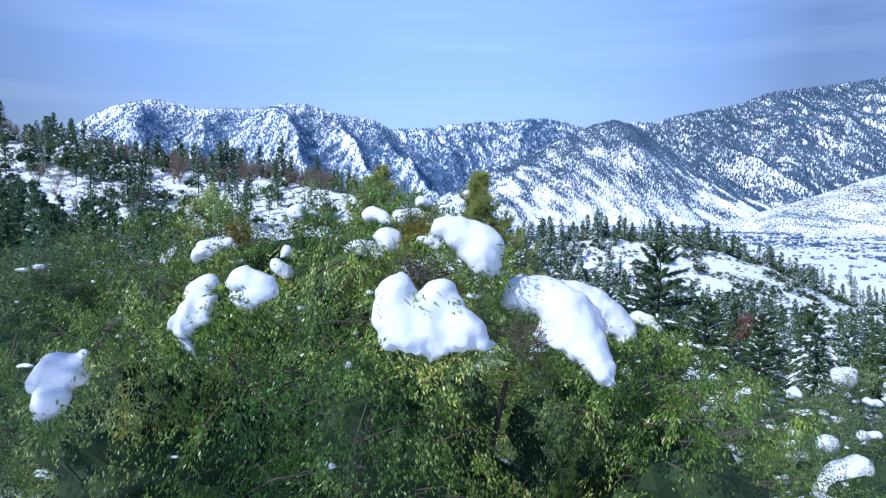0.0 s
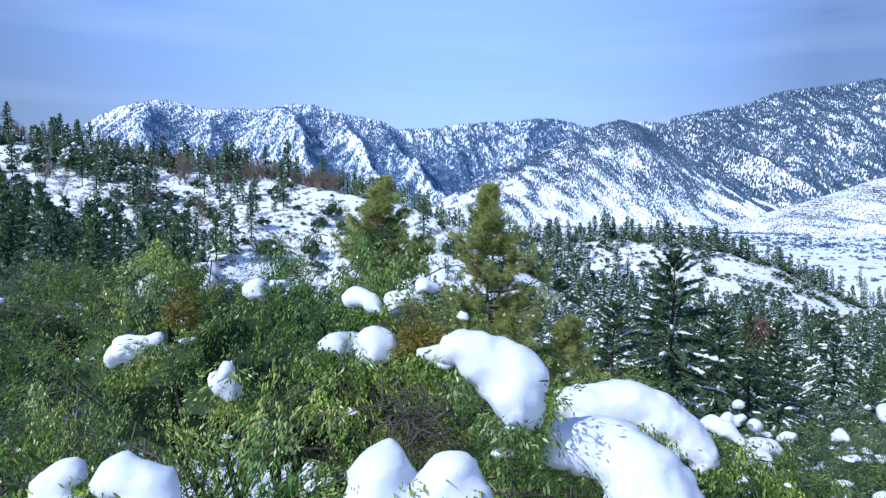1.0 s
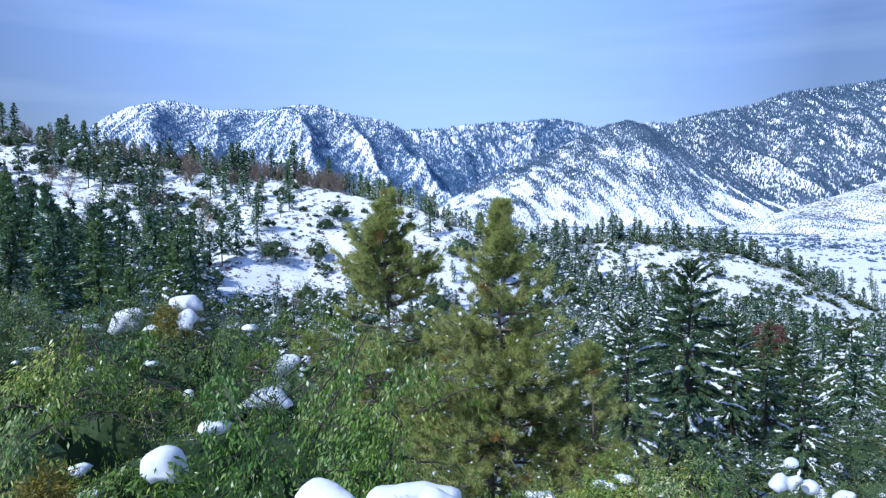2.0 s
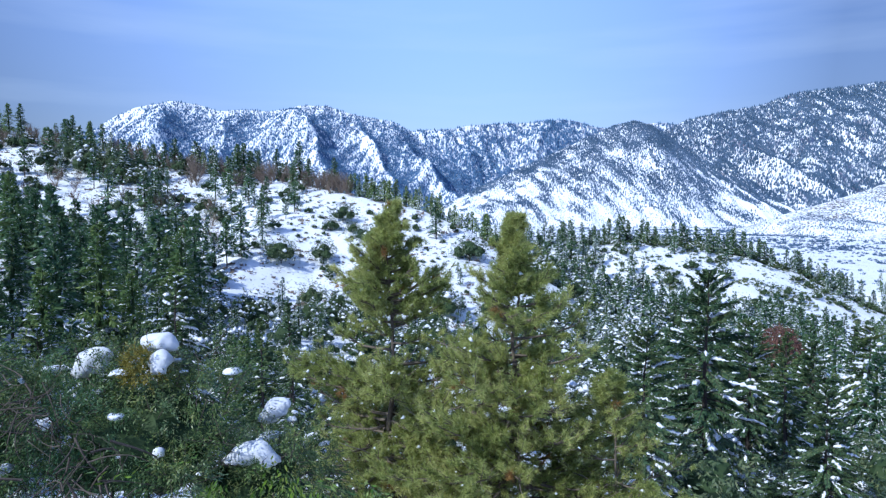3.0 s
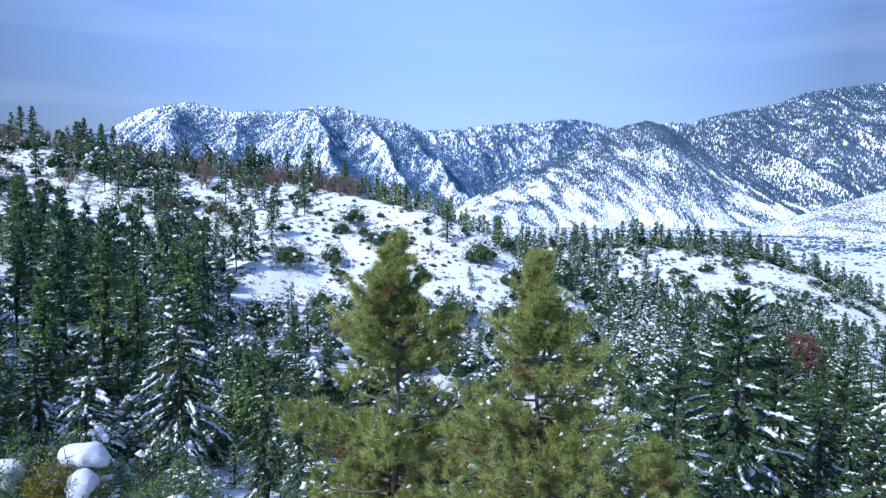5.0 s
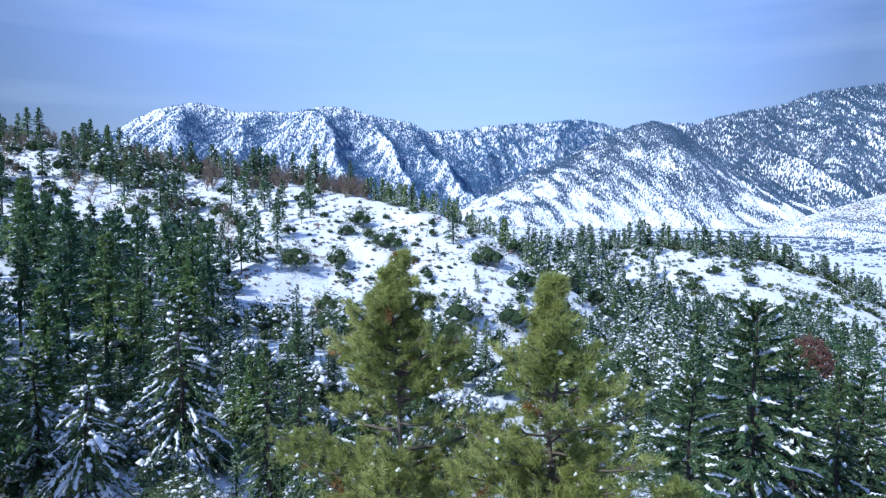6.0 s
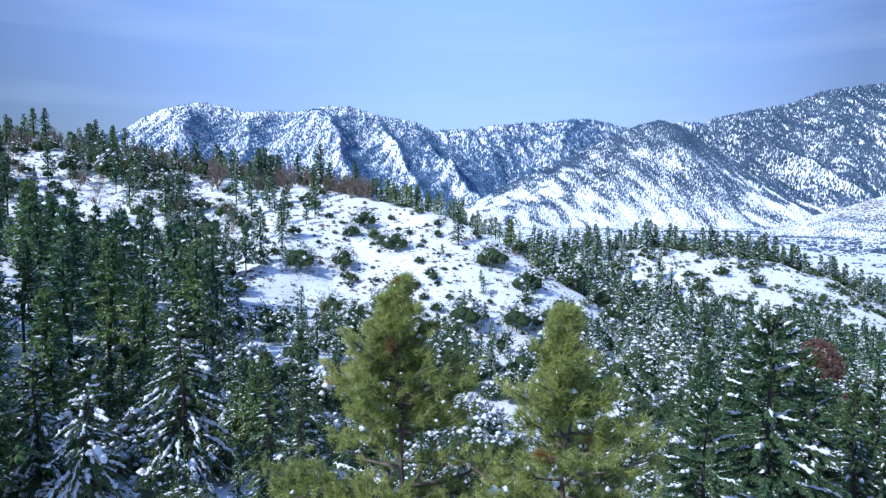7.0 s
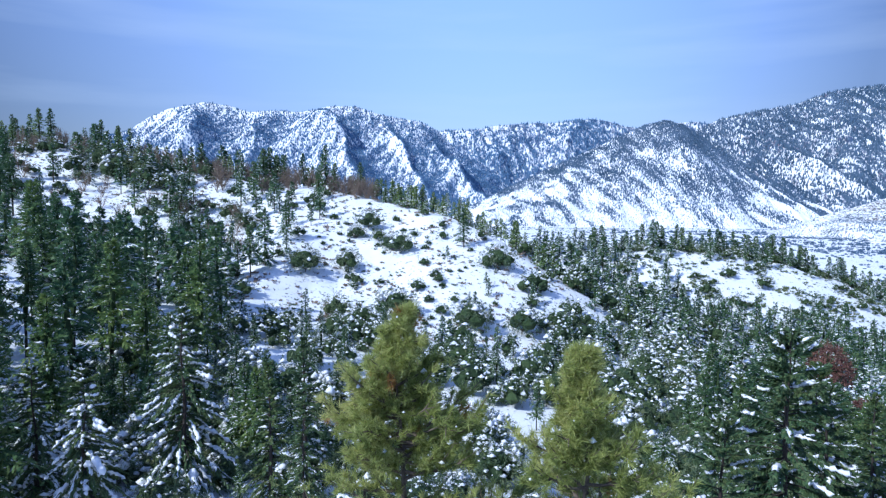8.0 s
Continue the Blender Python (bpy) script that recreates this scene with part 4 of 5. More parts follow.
heap((0.49, 7.35, 0.55, 0.08), (0.61, 7.35, 0.58, 0.06), (0.70, 7.35, 0.56, 0.07))
heap((0.39, 6.90, 0.42, 0.09), (0.45, 6.90, 0.40, 0.08), (0.42, 6.85, 0.36, 0.07))
heap((-0.42, 7.60, 0.59, 0.08), (-0.39, 7.60, 0.62, 0.05))
heap((-1.07, 7.20, 0.27, 0.09), (-0.99, 7.20, 0.29, 0.08), (-0.88, 7.20, 0.35, 0.05))
heap((-0.26, 6.60, 0.34, 0.05))
heap((0.88, 6.75, 0.56, 0.03))
heap((0.76, 6.60, 0.41, 0.06), (0.67, 6.60, 0.41, 0.04), (0.78, 6.60, 0.37, 0.05))
heap((-4.49, 17.40, -0.22, 0.16), (-4.24, 17.40, -0.20, 0.17), (-4.08, 17.40, -0.28, 0.09))
heap((-4.17, 17.10, -0.42, 0.17), (-4.17, 17.00, -0.56, 0.12))
heap((-5.52, 17.50, -0.54, 0.24), (-5.30, 17.50, -0.43, 0.11), (-5.66, 17.40, -0.68, 0.14))
heap((-2.62, 18.20, -1.52, 0.20), (-2.76, 18.20, -1.67, 0.15), (-2.49, 18.20, -1.45, 0.12))
heap((-2.80, 16.80, -1.83, 0.17), (-2.55, 16.80, -1.78, 0.19), (-2.34, 16.80, -1.91, 0.13), (-2.96, 16.80, -1.93, 0.11))
heap((-3.73, 16.00, -1.52, 0.09))
heap((-5.67, 16.50, -1.30, 0.12), (-5.84, 16.50, -1.29, 0.07))
heap((6.65, 16.00, -3.49, 0.26), (6.96, 16.00, -3.45, 0.17), (6.41, 16.20, -2.70, 0.12))
heap((7.92, 13.50, -4.15, 0.33), (8.21, 13.50, -3.95, 0.24), (7.62, 13.40, -4.32, 0.21))
heap((8.52, 15.00, -4.08, 0.22), (8.41, 15.00, -4.14, 0.11))
heap((11.17, 19.00, -3.72, 0.29), (11.38, 19.00, -3.65, 0.17))
heap((5.90, 13.50, -3.70, 0.18), (5.75, 13.50, -3.64, 0.12))
heap((5.34, 13.20, -3.93, 0.13), (5.46, 13.20, -3.86, 0.11))
heap((6.02, 15.87, -2.92, 0.13), (6.09, 15.89, -2.82, 0.08), (6.22, 15.90, -2.93, 0.10), (6.33, 15.88, -2.85, 0.09))
heap((6.14, 15.31, -3.38, 0.17), (6.30, 15.44, -3.41, 0.16), (6.39, 15.35, -3.36, 0.16), (6.54, 15.31, -3.43, 0.12))
heap((5.81, 14.91, -3.64, 0.08), (5.89, 14.85, -3.63, 0.07), (5.92, 14.88, -3.59, 0.05), (6.00, 14.85, -3.61, 0.08))
heap((5.97, 14.30, -4.17, 0.14), (6.08, 14.31, -4.10, 0.17), (6.24, 14.37, -4.08, 0.11), (6.37, 14.33, -4.08, 0.17))
heap((5.28, 13.89, -4.26, 0.10), (5.41, 13.97, -4.20, 0.10), (5.55, 13.96, -4.32, 0.13), (5.62, 13.86, -4.25, 0.13))
heap((5.73, 13.83, -4.62, 0.11), (5.81, 13.88, -4.62, 0.12), (5.89, 13.83, -4.57, 0.08), (5.97, 13.85, -4.61, 0.08))
heap((7.61, 16.90, -3.60, 0.11), (7.69, 16.92, -3.53, 0.09), (7.81, 16.85, -3.53, 0.09), (7.87, 16.94, -3.57, 0.09))
heap((8.95, 17.37, -3.68, 0.07), (9.03, 17.36, -3.75, 0.11), (9.09, 17.44, -3.65, 0.10), (9.16, 17.33, -3.73, 0.09))
heap((7.86, 15.43, -4.21, 0.06), (7.92, 15.35, -4.24, 0.08), (7.99, 15.34, -4.20, 0.08), (8.06, 15.37, -4.17, 0.06))
heap((9.86, 15.92, -3.46, 0.09), (9.91, 15.83, -3.50, 0.07), (10.01, 15.84, -3.47, 0.07), (10.06, 15.85, -3.50, 0.09))
heap((9.11, 14.84, -3.86, 0.12), (9.21, 14.94, -3.91, 0.12), (9.31, 14.89, -3.86, 0.10), (9.40, 14.83, -3.84, 0.10))
heap((7.23, 14.41, -4.54, 0.06), (7.32, 14.38, -4.56, 0.08), (7.36, 14.39, -4.57, 0.09), (7.43, 14.42, -4.54, 0.08))

HOLLOWS += [(1.30, 5.95, -0.38, 0.30), (1.42, 5.95, -0.24, 0.22), (0.66, 6.05, 0.16, 0.16)]

# ---- foreground oak, on the slope below the flight ----
NEAR_OAK = [(0.5, 6.9, -1.0, 1.5, 1.4, 1.35), (0.55, 5.9, -1.4, 0.95, 0.8, 1.2), (-1.6, 9.0, -0.35, 1.3, 1.2, 1.25), (-1.5, 7.2, -1.3, 1.8, 1.6, 1.4), (2.1, 7.6, -1.5, 1.5, 1.6, 1.3),
            (-0.4, 8.7, -0.3, 1.9, 1.3, 1.3), (0.3, 7.9, -0.4, 1.1, 1.0, 1.2), (-0.45, 6.6, -1.5, 1.0, 1.0, 1.2), (-0.6, 7.6, -1.6, 1.3, 1.2, 1.1), (-2.0, 5.6, -2.0, 1.5, 1.1, 1.2), (1.6, 5.8, -2.2, 1.5, 1.0, 1.2), (2.6, 7.5, -1.4, 1.15, 1.2, 1.1), (2.5, 6.3, -1.55, 1.2, 1.0, 1.15), (1.1, 7.0, -2.0, 1.3, 1.1, 1.2), (0.42, 6.90, 0.36, 0.5, 0.26, 0.32), (-0.5, 7.1, -1.0, 0.95, 0.9, 0.9)]
crown_rng = np.random.RandomState(7)
near_oak = oak("live_oak", 101, [(x, y, z, a * 0.8, b * 0.8, c * 0.8) for x, y, z, a, b, c in NEAR_OAK] + masses(crown_rng, NEAR_OAK, 300, 0.16, 0.42), (0.4, 7.6, -6.6),
    10500, 46, 0.032, 34, 0.07, "large green live oak laden with fresh snow", sprig=0.28, hang=1.3, spread=0.22, twig_step=3, gaps=-0.13, core=0.6, tuft=0.1, spray=5)
bare_tangle(near_oak, 1, 0.66, 6.15, 0.14, 0.22, 130)
bare_tangle(near_oak, 2, 1.38, 6.15, -0.26, 0.2, 110)
dying_spray(near_oak, 5, -0.95, 7.70, 0.40, 0.09, 0.022)
dying_spray(near_oak, 11, 0.66, 6.72, 0.42, 0.07, 0.024)
bare_tangle(near_oak, 12, 0.60, 6.95, 0.48, 0.2, 60)
# sprigs that hang over the edges of the heaps
def edge_sprigs(root, seed):
    r = np.random.RandomState(seed)
    balls = np.array([b for row in HEAPS if row[0][1] < 10 for b in row if b[3] > 0.035])
    b = np.repeat(np.arange(len(balls)), 26)
    d = rand_dirs(r, len(b))
    d[:, 2] = -np.abs(d[:, 2]) * 0.9 - 0.1
    d[:, 1] = -np.abs(d[:, 1])
    p = balls[b, :3] + unit(d) * (balls[b, 3] * r.uniform(0.98, 1.3, len(b)))[:, None]
    # none across the face of a heap
    flat = p[:, None, [0, 2]] - balls[None, :, [0, 2]]
    bare = ((flat ** 2).sum(2) > (0.78 * balls[None, :, 3]) ** 2).all(1)
    p, d, b = p[bare], d[bare], b[bare]
    k = np.repeat(np.arange(len(b)), 16)
    way = unit(unit(d) * 0.5 + rand_dirs(r, len(b)) * 0.6 + np.array([0, 0, -0.5]))
    base = p[k] + way[k] * r.uniform(-0.02, 0.12, (len(k), 1)) + r.normal(0, 0.018, (len(k), 3))
    ln = 0.033 * r.uniform(0.6, 1.3, len(k))
    lv = blades(base, unit(way[k] + rand_dirs(r, len(k)) * 0.8), ln, ln * r.uniform(0.26, 0.4, len(k)), r, face=unit(d)[k])
    part("hanging_spray", raw_mesh("hanging_spray", *lv, M_OAK), root, "sprigs hanging out below the snow", "stuff")


edge_sprigs(near_oak, 8)
LEFT_OAK = [(-4.6, 17.3, -1.8, 2.2, 2.0, 1.5), (-2.9, 17.6, -3.0, 1.7, 1.8, 1.5), (-7.6, 16.4, -2.0, 2.6, 2.2, 1.8), (-5.5, 13.4, -3.6, 2.6, 2.0, 1.6), (-10.8, 18.5, -2.1, 2.8, 2.2, 1.9)]
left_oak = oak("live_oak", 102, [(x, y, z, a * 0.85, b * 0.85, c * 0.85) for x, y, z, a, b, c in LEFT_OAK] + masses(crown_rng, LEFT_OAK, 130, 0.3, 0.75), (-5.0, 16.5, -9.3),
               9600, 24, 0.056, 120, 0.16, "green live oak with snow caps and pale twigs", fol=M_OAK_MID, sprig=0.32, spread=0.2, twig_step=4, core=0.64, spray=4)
dying_spray(left_oak, 6, -4.42, 16.9, -0.55, 0.29, 0.055)
bare_tangle(left_oak, 7, -5.3, 15.5, -1.0, 0.7, 40, 1.6)
bare_tangle(left_oak, 9, -4.3, 14.9, -1.7, 0.9, 40, 2.0)
RIGHT_OAK = [(8.0, 17.0, -5.4, 2.2, 2.0, 1.3), (11.5, 19.5, -6.0, 2.3, 2.0, 1.4), (5.8, 20.0, -7.0, 1.8, 1.6, 1.3), (14.0, 16.0, -5.2, 2.4, 2.2, 1.4), (8.5, 13.5, -4.6, 2.0, 1.6, 1.3), (16.5, 22.0, -6.2, 2.4, 2.2, 1.4),
             (6.17, 16.18, -3.45, 0.75, 0.7, 0.6), (6.36, 15.69, -3.95, 0.75, 0.7, 0.6), (6.18, 14.69, -4.67, 0.75, 0.7, 0.6), (5.48, 14.19, -4.85, 0.75, 0.7, 0.6), (7.76, 17.19, -4.14, 0.75, 0.7, 0.6), (9.06, 17.69, -4.28, 0.75, 0.7, 0.6), (7.95, 15.69, -4.79, 0.75, 0.7, 0.6), (10.57, 17.19, -3.75, 0.75, 0.7, 0.6), (9.25, 15.19, -4.44, 0.75, 0.7, 0.6), (7.34, 14.69, -5.15, 0.75, 0.7, 0.6)]
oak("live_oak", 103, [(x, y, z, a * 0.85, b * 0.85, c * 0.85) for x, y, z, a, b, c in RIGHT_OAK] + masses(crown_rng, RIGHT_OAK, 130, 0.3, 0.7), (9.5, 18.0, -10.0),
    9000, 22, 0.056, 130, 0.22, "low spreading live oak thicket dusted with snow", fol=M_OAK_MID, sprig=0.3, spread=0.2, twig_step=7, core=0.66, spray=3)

# a pale small oak with a bare grey bush below it, just past the crown of the foreground oak
PALE_OAK = [(2.6, 11.6, -1.85, 1.1, 1.0, 1.0), (3.3, 11.2, -2.4, 1.1, 1.0, 0.95), (2.2, 12.2, -2.6, 1.1, 1.0, 1.0)]
pale_oak = oak("live_oak", 105, [(x, y, z, a * 0.85, b * 0.85, c * 0.85) for x, y, z, a, b, c in PALE_OAK] + masses(crown_rng, PALE_OAK, 50, 0.2, 0.4), (2.8, 11.8, -8.0),
    2200, 30, 0.04, 60, 0.12, "small grey-green live oak dusted with snow", fol=M_OAK, sprig=0.28, hang=0.9, spread=0.2, twig_step=3, core=0.6, spray=4)
bare_tangle(pale_oak, 14, 2.5, 10.5, -1.75, 0.55, 110, 1.5)

# a taller oak added out of view, only to shade one flank of the foreground oak
oak("live_oak", 104, [(-5.4, 1.5, 3.3, 1.6, 1.6, 1.3), (-5.7, 2.6, 2.6, 1.6, 1.6, 1.5), (-6.2, 2.4, 1.0, 1.7, 1.7, 1.6), (-5.8, 1.2, 0.6, 1.7, 1.6, 1.6)], (-5.8, 2.0, -6.0),
    1100, 14, 0.11, 60, 0.2, "unseen live oak added to shade the foreground oak", fol=M_OAK_FAR, sprig=0.35, twig_step=0, core=0.6)

# ---- the pair of pines ----
pine_left = pine("pine_tree", 201, 12.6, 2.4, 150, 14, 34, ((0, 1.2), (0.27, 1.12), (0.5, 0.9), (0.7, 0.6), (0.83, 0.33), (0.93, 0.11), (1, 0.03)), "olive-green pine with long needles and specks of snow")
tip_at(pine_left, -1.55, 28.1, 2.0, 12.6)
pine_right = pine("pine_tree", 202, 12.6, 2.4, 160, 14, 34, ((0, 1.2), (0.27, 1.12), (0.5, 0.95), (0.7, 0.56), (0.83, 0.25), (0.93, 0.1), (1, 0.03)), "olive-green pine with long needles and grey dead limbs below")
tip_at(pine_right, 2.1, 25.7, 1.7, 12.6)

low_pine = pine("pine_tree", 203, 9.0, 2.0, 80, 9, 30, ((0, 1.1), (0.5, 0.9), (0.8, 0.5), (1, 0.06)), "bushy olive-green young pine")
tip_at(low_pine, 4.6, 24.4, -2.6, 9.0)

# ---- firs of the near slope ----
FIRS = (M_FIR, M_BARK)
fir_a = conifer("fir_tree", 301, 15.0, 6.0, 22, 7, 210, 0.45, 0.3, 0.5, FIRS, label="dark green fir with snow lying along drooping boughs", group="snowy firs", strips=112, fat=0.75, broad=0.7, lift=-0.3, shape=0.75)
fir_b = conifer("fir_tree", 302, 15.0, 4.8, 26, 7, 190, 0.22, 0.12, 0.5, FIRS, label="broad dark fir with layered snowy boughs", group="snowy firs", shape=0.6, strips=100, bare=0.05, fat=0.75, broad=0.8, lift=-0.08, lump=0.5)
fir_c = conifer("fir_tree", 303, 15.0, 3.2, 26, 6, 90, 0.35, 0.35, 0.45, FIRS, label="slender dark green fir dusted with snow", group="snowy firs", strips=16, fat=0.8, lift=-0.1, lump=0.8)
tip_at(fir_a, -28.3, 72.5, -5.0, 15)
tip_at(fir_b, 15.7, 49.0, -1.8, 15)
tip_at(fir_c, -16.8, 74.0, -7.7, 15)
tip_at(fir_a, -37.8, 66.0, -9.2, 15, 80, True)
tip_at(fir_a, -31.1, 62.5, -8.2, 15, 200, True)
tip_at(fir_a, 42.2, 75.0, -9.8, 15, 140, True)
tip_at(fir_b, 9.8, 41.0, -4.1, 15, 50, True)
tip_at(fir_c, -16.1, 62.0, -7.3, 15, 30, True)
tip_at(fir_a, -3.8, 33.5, -2.6, 15, 300, True)
tip_at(fir_c, -12.6, 58.0, -9.0, 15, 250, True)
tip_at(fir_c, 30.0, 62.0, -11.0, 15, 100, True)
tip_at(fir_b, 23.0, 70.0, -13.0, 15, 190, True)
tip_at(fir_c, 36.0, 58.0, -13.0, 15, 20, True)
tip_at(fir_c, 24.5, 56.0, -7.0, 15, 260, True)
tip_at(fir_b, 31.5, 66.0, -9.5, 15, 330, True)
tip_at(fir_b, 20.5, 43.0, -7.5, 15, 290, True)
tip_at(fir_b, 23.5, 60.0, -7.5, 15, 77, True)
tip_at(fir_c, 20.5, 66.0, -9.5, 15, 140, True)
tip_at(fir_b, 29.5, 73.0, -9.0, 15, 222, True)
tip_at(fir_c, 27.0, 74.0, -10.5, 15, 10, True)
tip_at(fir_c, 48.0, 88.0, -12.0, 15, 100, True)

# ---- kinds of trees of the further woods ----
def conifer_kinds(seed, whorls, per, sprigs, needle, snow_gain, fat):
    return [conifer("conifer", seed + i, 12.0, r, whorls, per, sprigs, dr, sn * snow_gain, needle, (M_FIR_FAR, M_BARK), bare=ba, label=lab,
                    group="conifers of the wooded slopes", plain=True, fat=fat, lump=0.85, shape=sh)
            for i, (r, sn, ba, dr, sh, lab) in enumerate([
                (3.4, 0.5, 0.16, 0.25, 0.9, "dark green conifer on the snowy slope"), (3.2, 2.0, 0.06, 0.4, 0.95, "dark conifer dusted with snow"),
                (2.7, 0.7, 0.28, 0.2, 0.8, "slender dark conifer with a bare lower trunk"), (4.0, 3.2, 0.03, 0.55, 1.0, "broad conifer with snowy boughs")])]


def shrub_oaks(seed, clumps, leaves, leaf, gain):
    shape = [(0, 0, 1.5, 1.5, 1.4, 1.2), (1.0, 0.3, 1.0, 1.15, 1.1, 0.95), (-0.9, -0.4, 1.1, 1.15, 1.15, 0.95), (0.2, -0.9, 1.0, 1.0, 1.0, 0.9)]
    return [oak("shrub_oak", seed + i, shape, (0, 0, -0.3), clumps, leaves, leaf, int(cp * gain * 0.75), 0.32,
                lab, "shrubs of the slopes", M_OAK_FAR, 0.4, 0.08, twig_step=0, spread=0.2, core=0.6)
            for i, (cp, lab) in enumerate([(14, "rounded dark green evergreen shrub on snow"), (75, "evergreen oak with caps of snow"), (150, "evergreen oak weighed down by snow")])]


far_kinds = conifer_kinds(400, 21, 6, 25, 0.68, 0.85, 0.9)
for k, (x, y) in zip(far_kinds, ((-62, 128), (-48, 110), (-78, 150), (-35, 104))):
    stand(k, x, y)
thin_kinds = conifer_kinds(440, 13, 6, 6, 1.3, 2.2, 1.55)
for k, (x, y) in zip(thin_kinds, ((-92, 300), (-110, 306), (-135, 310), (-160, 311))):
    stand(k, x, y)
shrub_kinds = shrub_oaks(500, 340, 8, 0.18, 1.0)
for k, (x, y) in zip(shrub_kinds, ((-22, 140), (6, 150), (30, 140))):
    stand(k, x, y)
thin_shrubs = shrub_oaks(540, 80, 5, 0.32, 0.5)
for k, (x, y) in zip(thin_shrubs, ((-30, 240), (-20, 235), (14, 216))):
    stand(k, x, y, 0.7)
brush_kinds = [bare_tree("bare_oak", 600 + i, 7.0, 9, "leafless brown oak on the snowy ridge", group="bare oaks") for i in range(2)]
stand(brush_kinds[0], -150, 306)
stand(brush_kinds[1], -120, 303)
red = oak("dead_oak", 650, [(0, 0, 2.4, 1.3, 1.3, 1.5), (0.8, 0.3, 1.6, 1.1, 1.1, 1.1), (-0.7, -0.3, 1.7, 1.1, 1.1, 1.1)], (0, 0, -0.3), 800, 9, 0.2, 0, 0,
          "rust-red dead tree among green conifers", "", M_RUST, 0.4, 0.1, twig_step=0, core=0.5)
stand(red, 83, 180, 3.1)
stand_copy(red, 71, 141, 2.1, 70)

# ridge and hillside trees that stand out singly: kind, x, y, height
for kind, x, y, h in ((0, -228, 321, 14), (2, -213, 319, 18), (2, -206, 318, 18), (0, -183, 314, 14), (2, -178, 312, 17), (2, -170, 311, 15.5),
                      (0, -129, 307, 11), (0, -99, 303, 13), (0, -89, 301, 13), (2, -80, 299, 14), (0, -72, 299, 15), (0, -53, 286, 14),
                      (1, -41, 277, 9), (0, -67, 232, 14), (0, -68, 278, 13), (2, -150, 248, 14), (0, -128, 205, 14), (0, -8, 234, 13), (2, -107, 165, 26), (2, -100, 163, 23), (0, -95, 150, 20), (2, -127, 192, 25), (2, -146, 222, 24), (0, -118, 190, 18), (2, -112, 178, 22),
                      (2, -184, 258, 25), (0, -191, 266, 24), (2, -176, 250, 23), (0, -199, 272, 26), (2, -171, 236, 24), (0, -180, 240, 21)):
    stand_copy(far_kinds[kind], x, y, h / 12, 37 * x)
for kind, x, y, s in ((0, 3, 222, 2.3), (0, -29, 232, 2.0), (0, -34, 236, 1.3), (0, -44, 222, 2.0), (0, -56, 214, 2.2), (1, -46, 244, 1.4), (0, -38, 243, 1.2),
                      (0, -168, 296, 3.6), (1, -158, 290, 3.4), (0, -150, 294, 3.6), (0, -143, 288, 3.2), (1, -176, 290, 2.6), (1, -135, 285, 2.2), (0, -120, 262, 2.1), (1, -98, 262, 2.2), (0, -90, 254, 1.9), (1, -108, 250, 2.3), (1, -25, 192, 2.4), (1, -5, 186, 2.4), (1, 9, 190, 2.2), (0, -40, 186, 1.8), (0, -43, 252, 2.0)):
    stand_copy(shrub_kinds[kind], x, y, s * 1.35, 51 * x)


rng = np.random.RandomState(77)
conifers, shrubs = [], []


def fill(rows, kinds, count, x0, x1, y0, y1, small, large, keep=lambda x, y: True):
    """Scatters trees of the kinds given (by weight) over a piece of the land."""
    made = 0
    while made < count:
        x, y = rng.uniform(x0, x1), rng.uniform(y0, y1)
        made += 1
        if keep(x, y):
            rows.append((rng.choice(len(kinds), p=kinds), x, y, rng.uniform(small, large), rng.uniform(0, 6.28)))


def below_crest(x, y):
    return y < float(crest_line(x)) + 18


def off_snow(x, y):
    return not (-0.34 * y < x < 0.1 * y and y > 176) and not (x < -0.66 * y and 100 < y < 215)


TALL = (0.4, 0.15, 0.45, 0.0)
GREEN, DUSTED, WHITE = (0.45, 0.2, 0.3, 0.05), (0.25, 0.35, 0.2, 0.2), (0.1, 0.35, 0.15, 0.4)
fill(conifers, WHITE, 120, 18, 80, 215, 342, 0.7, 1.35)
fill(conifers, DUSTED, 130, 45, 178, 140, 292, 0.7, 1.3)
fill(conifers, WHITE, 45, -58, 20, 84, 165, 0.35, 0.8)
fill(conifers, TALL, 85, -150, -30, 92, 215, 0.9, 2.0, lambda x, y: off_snow(x, y) and x < -0.37 * y)
fill(conifers, DUSTED, 60, -140, -30, 92, 215, 0.6, 1.4, lambda x, y: off_snow(x, y) and x < -0.35 * y)
fill(conifers, DUSTED, 60, 44, 140, 110, 235, 0.6, 1.1)
# unseen conifers past the left edge, added to shade the near slope
fill(conifers, GREEN, 45, -80, -36, 34, 80, 1.1, 1.6, lambda x, y: x < -0.72 * (y - 11) - 2)
fill(conifers, GREEN, 150, -250, -62, 190, 335, 0.6, 1.6, below_crest)
fill(conifers, DUSTED, 20, -24, -2, 62, 96, 0.35, 0.6)
fill(conifers, DUSTED, 40, 40, 100, 80, 150, 0.6, 1.1)
fill(conifers, (0.65, 0.2, 0.15, 0.0), 45, 28, 88, 60, 122, 0.7, 1.25)
fill(conifers, GREEN, 22, -66, -24, 82, 100, 0.7, 1.1)
fill(conifers, GREEN, 30, -110, -50, 180, 262, 0.7, 1.1, lambda x, y: x < -0.4 * y)
fill(conifers, TALL, 28, -110, -38, 70, 150, 1.4, 2.1, lambda x, y: x < -0.5 * y)
# more conifers out of view, added to throw shade on the left snow
fill(conifers, TALL, 75, -150, -55, 55, 165, 1.2, 1.9, lambda x, y: x < -0.72 * (y - 11) - 4)
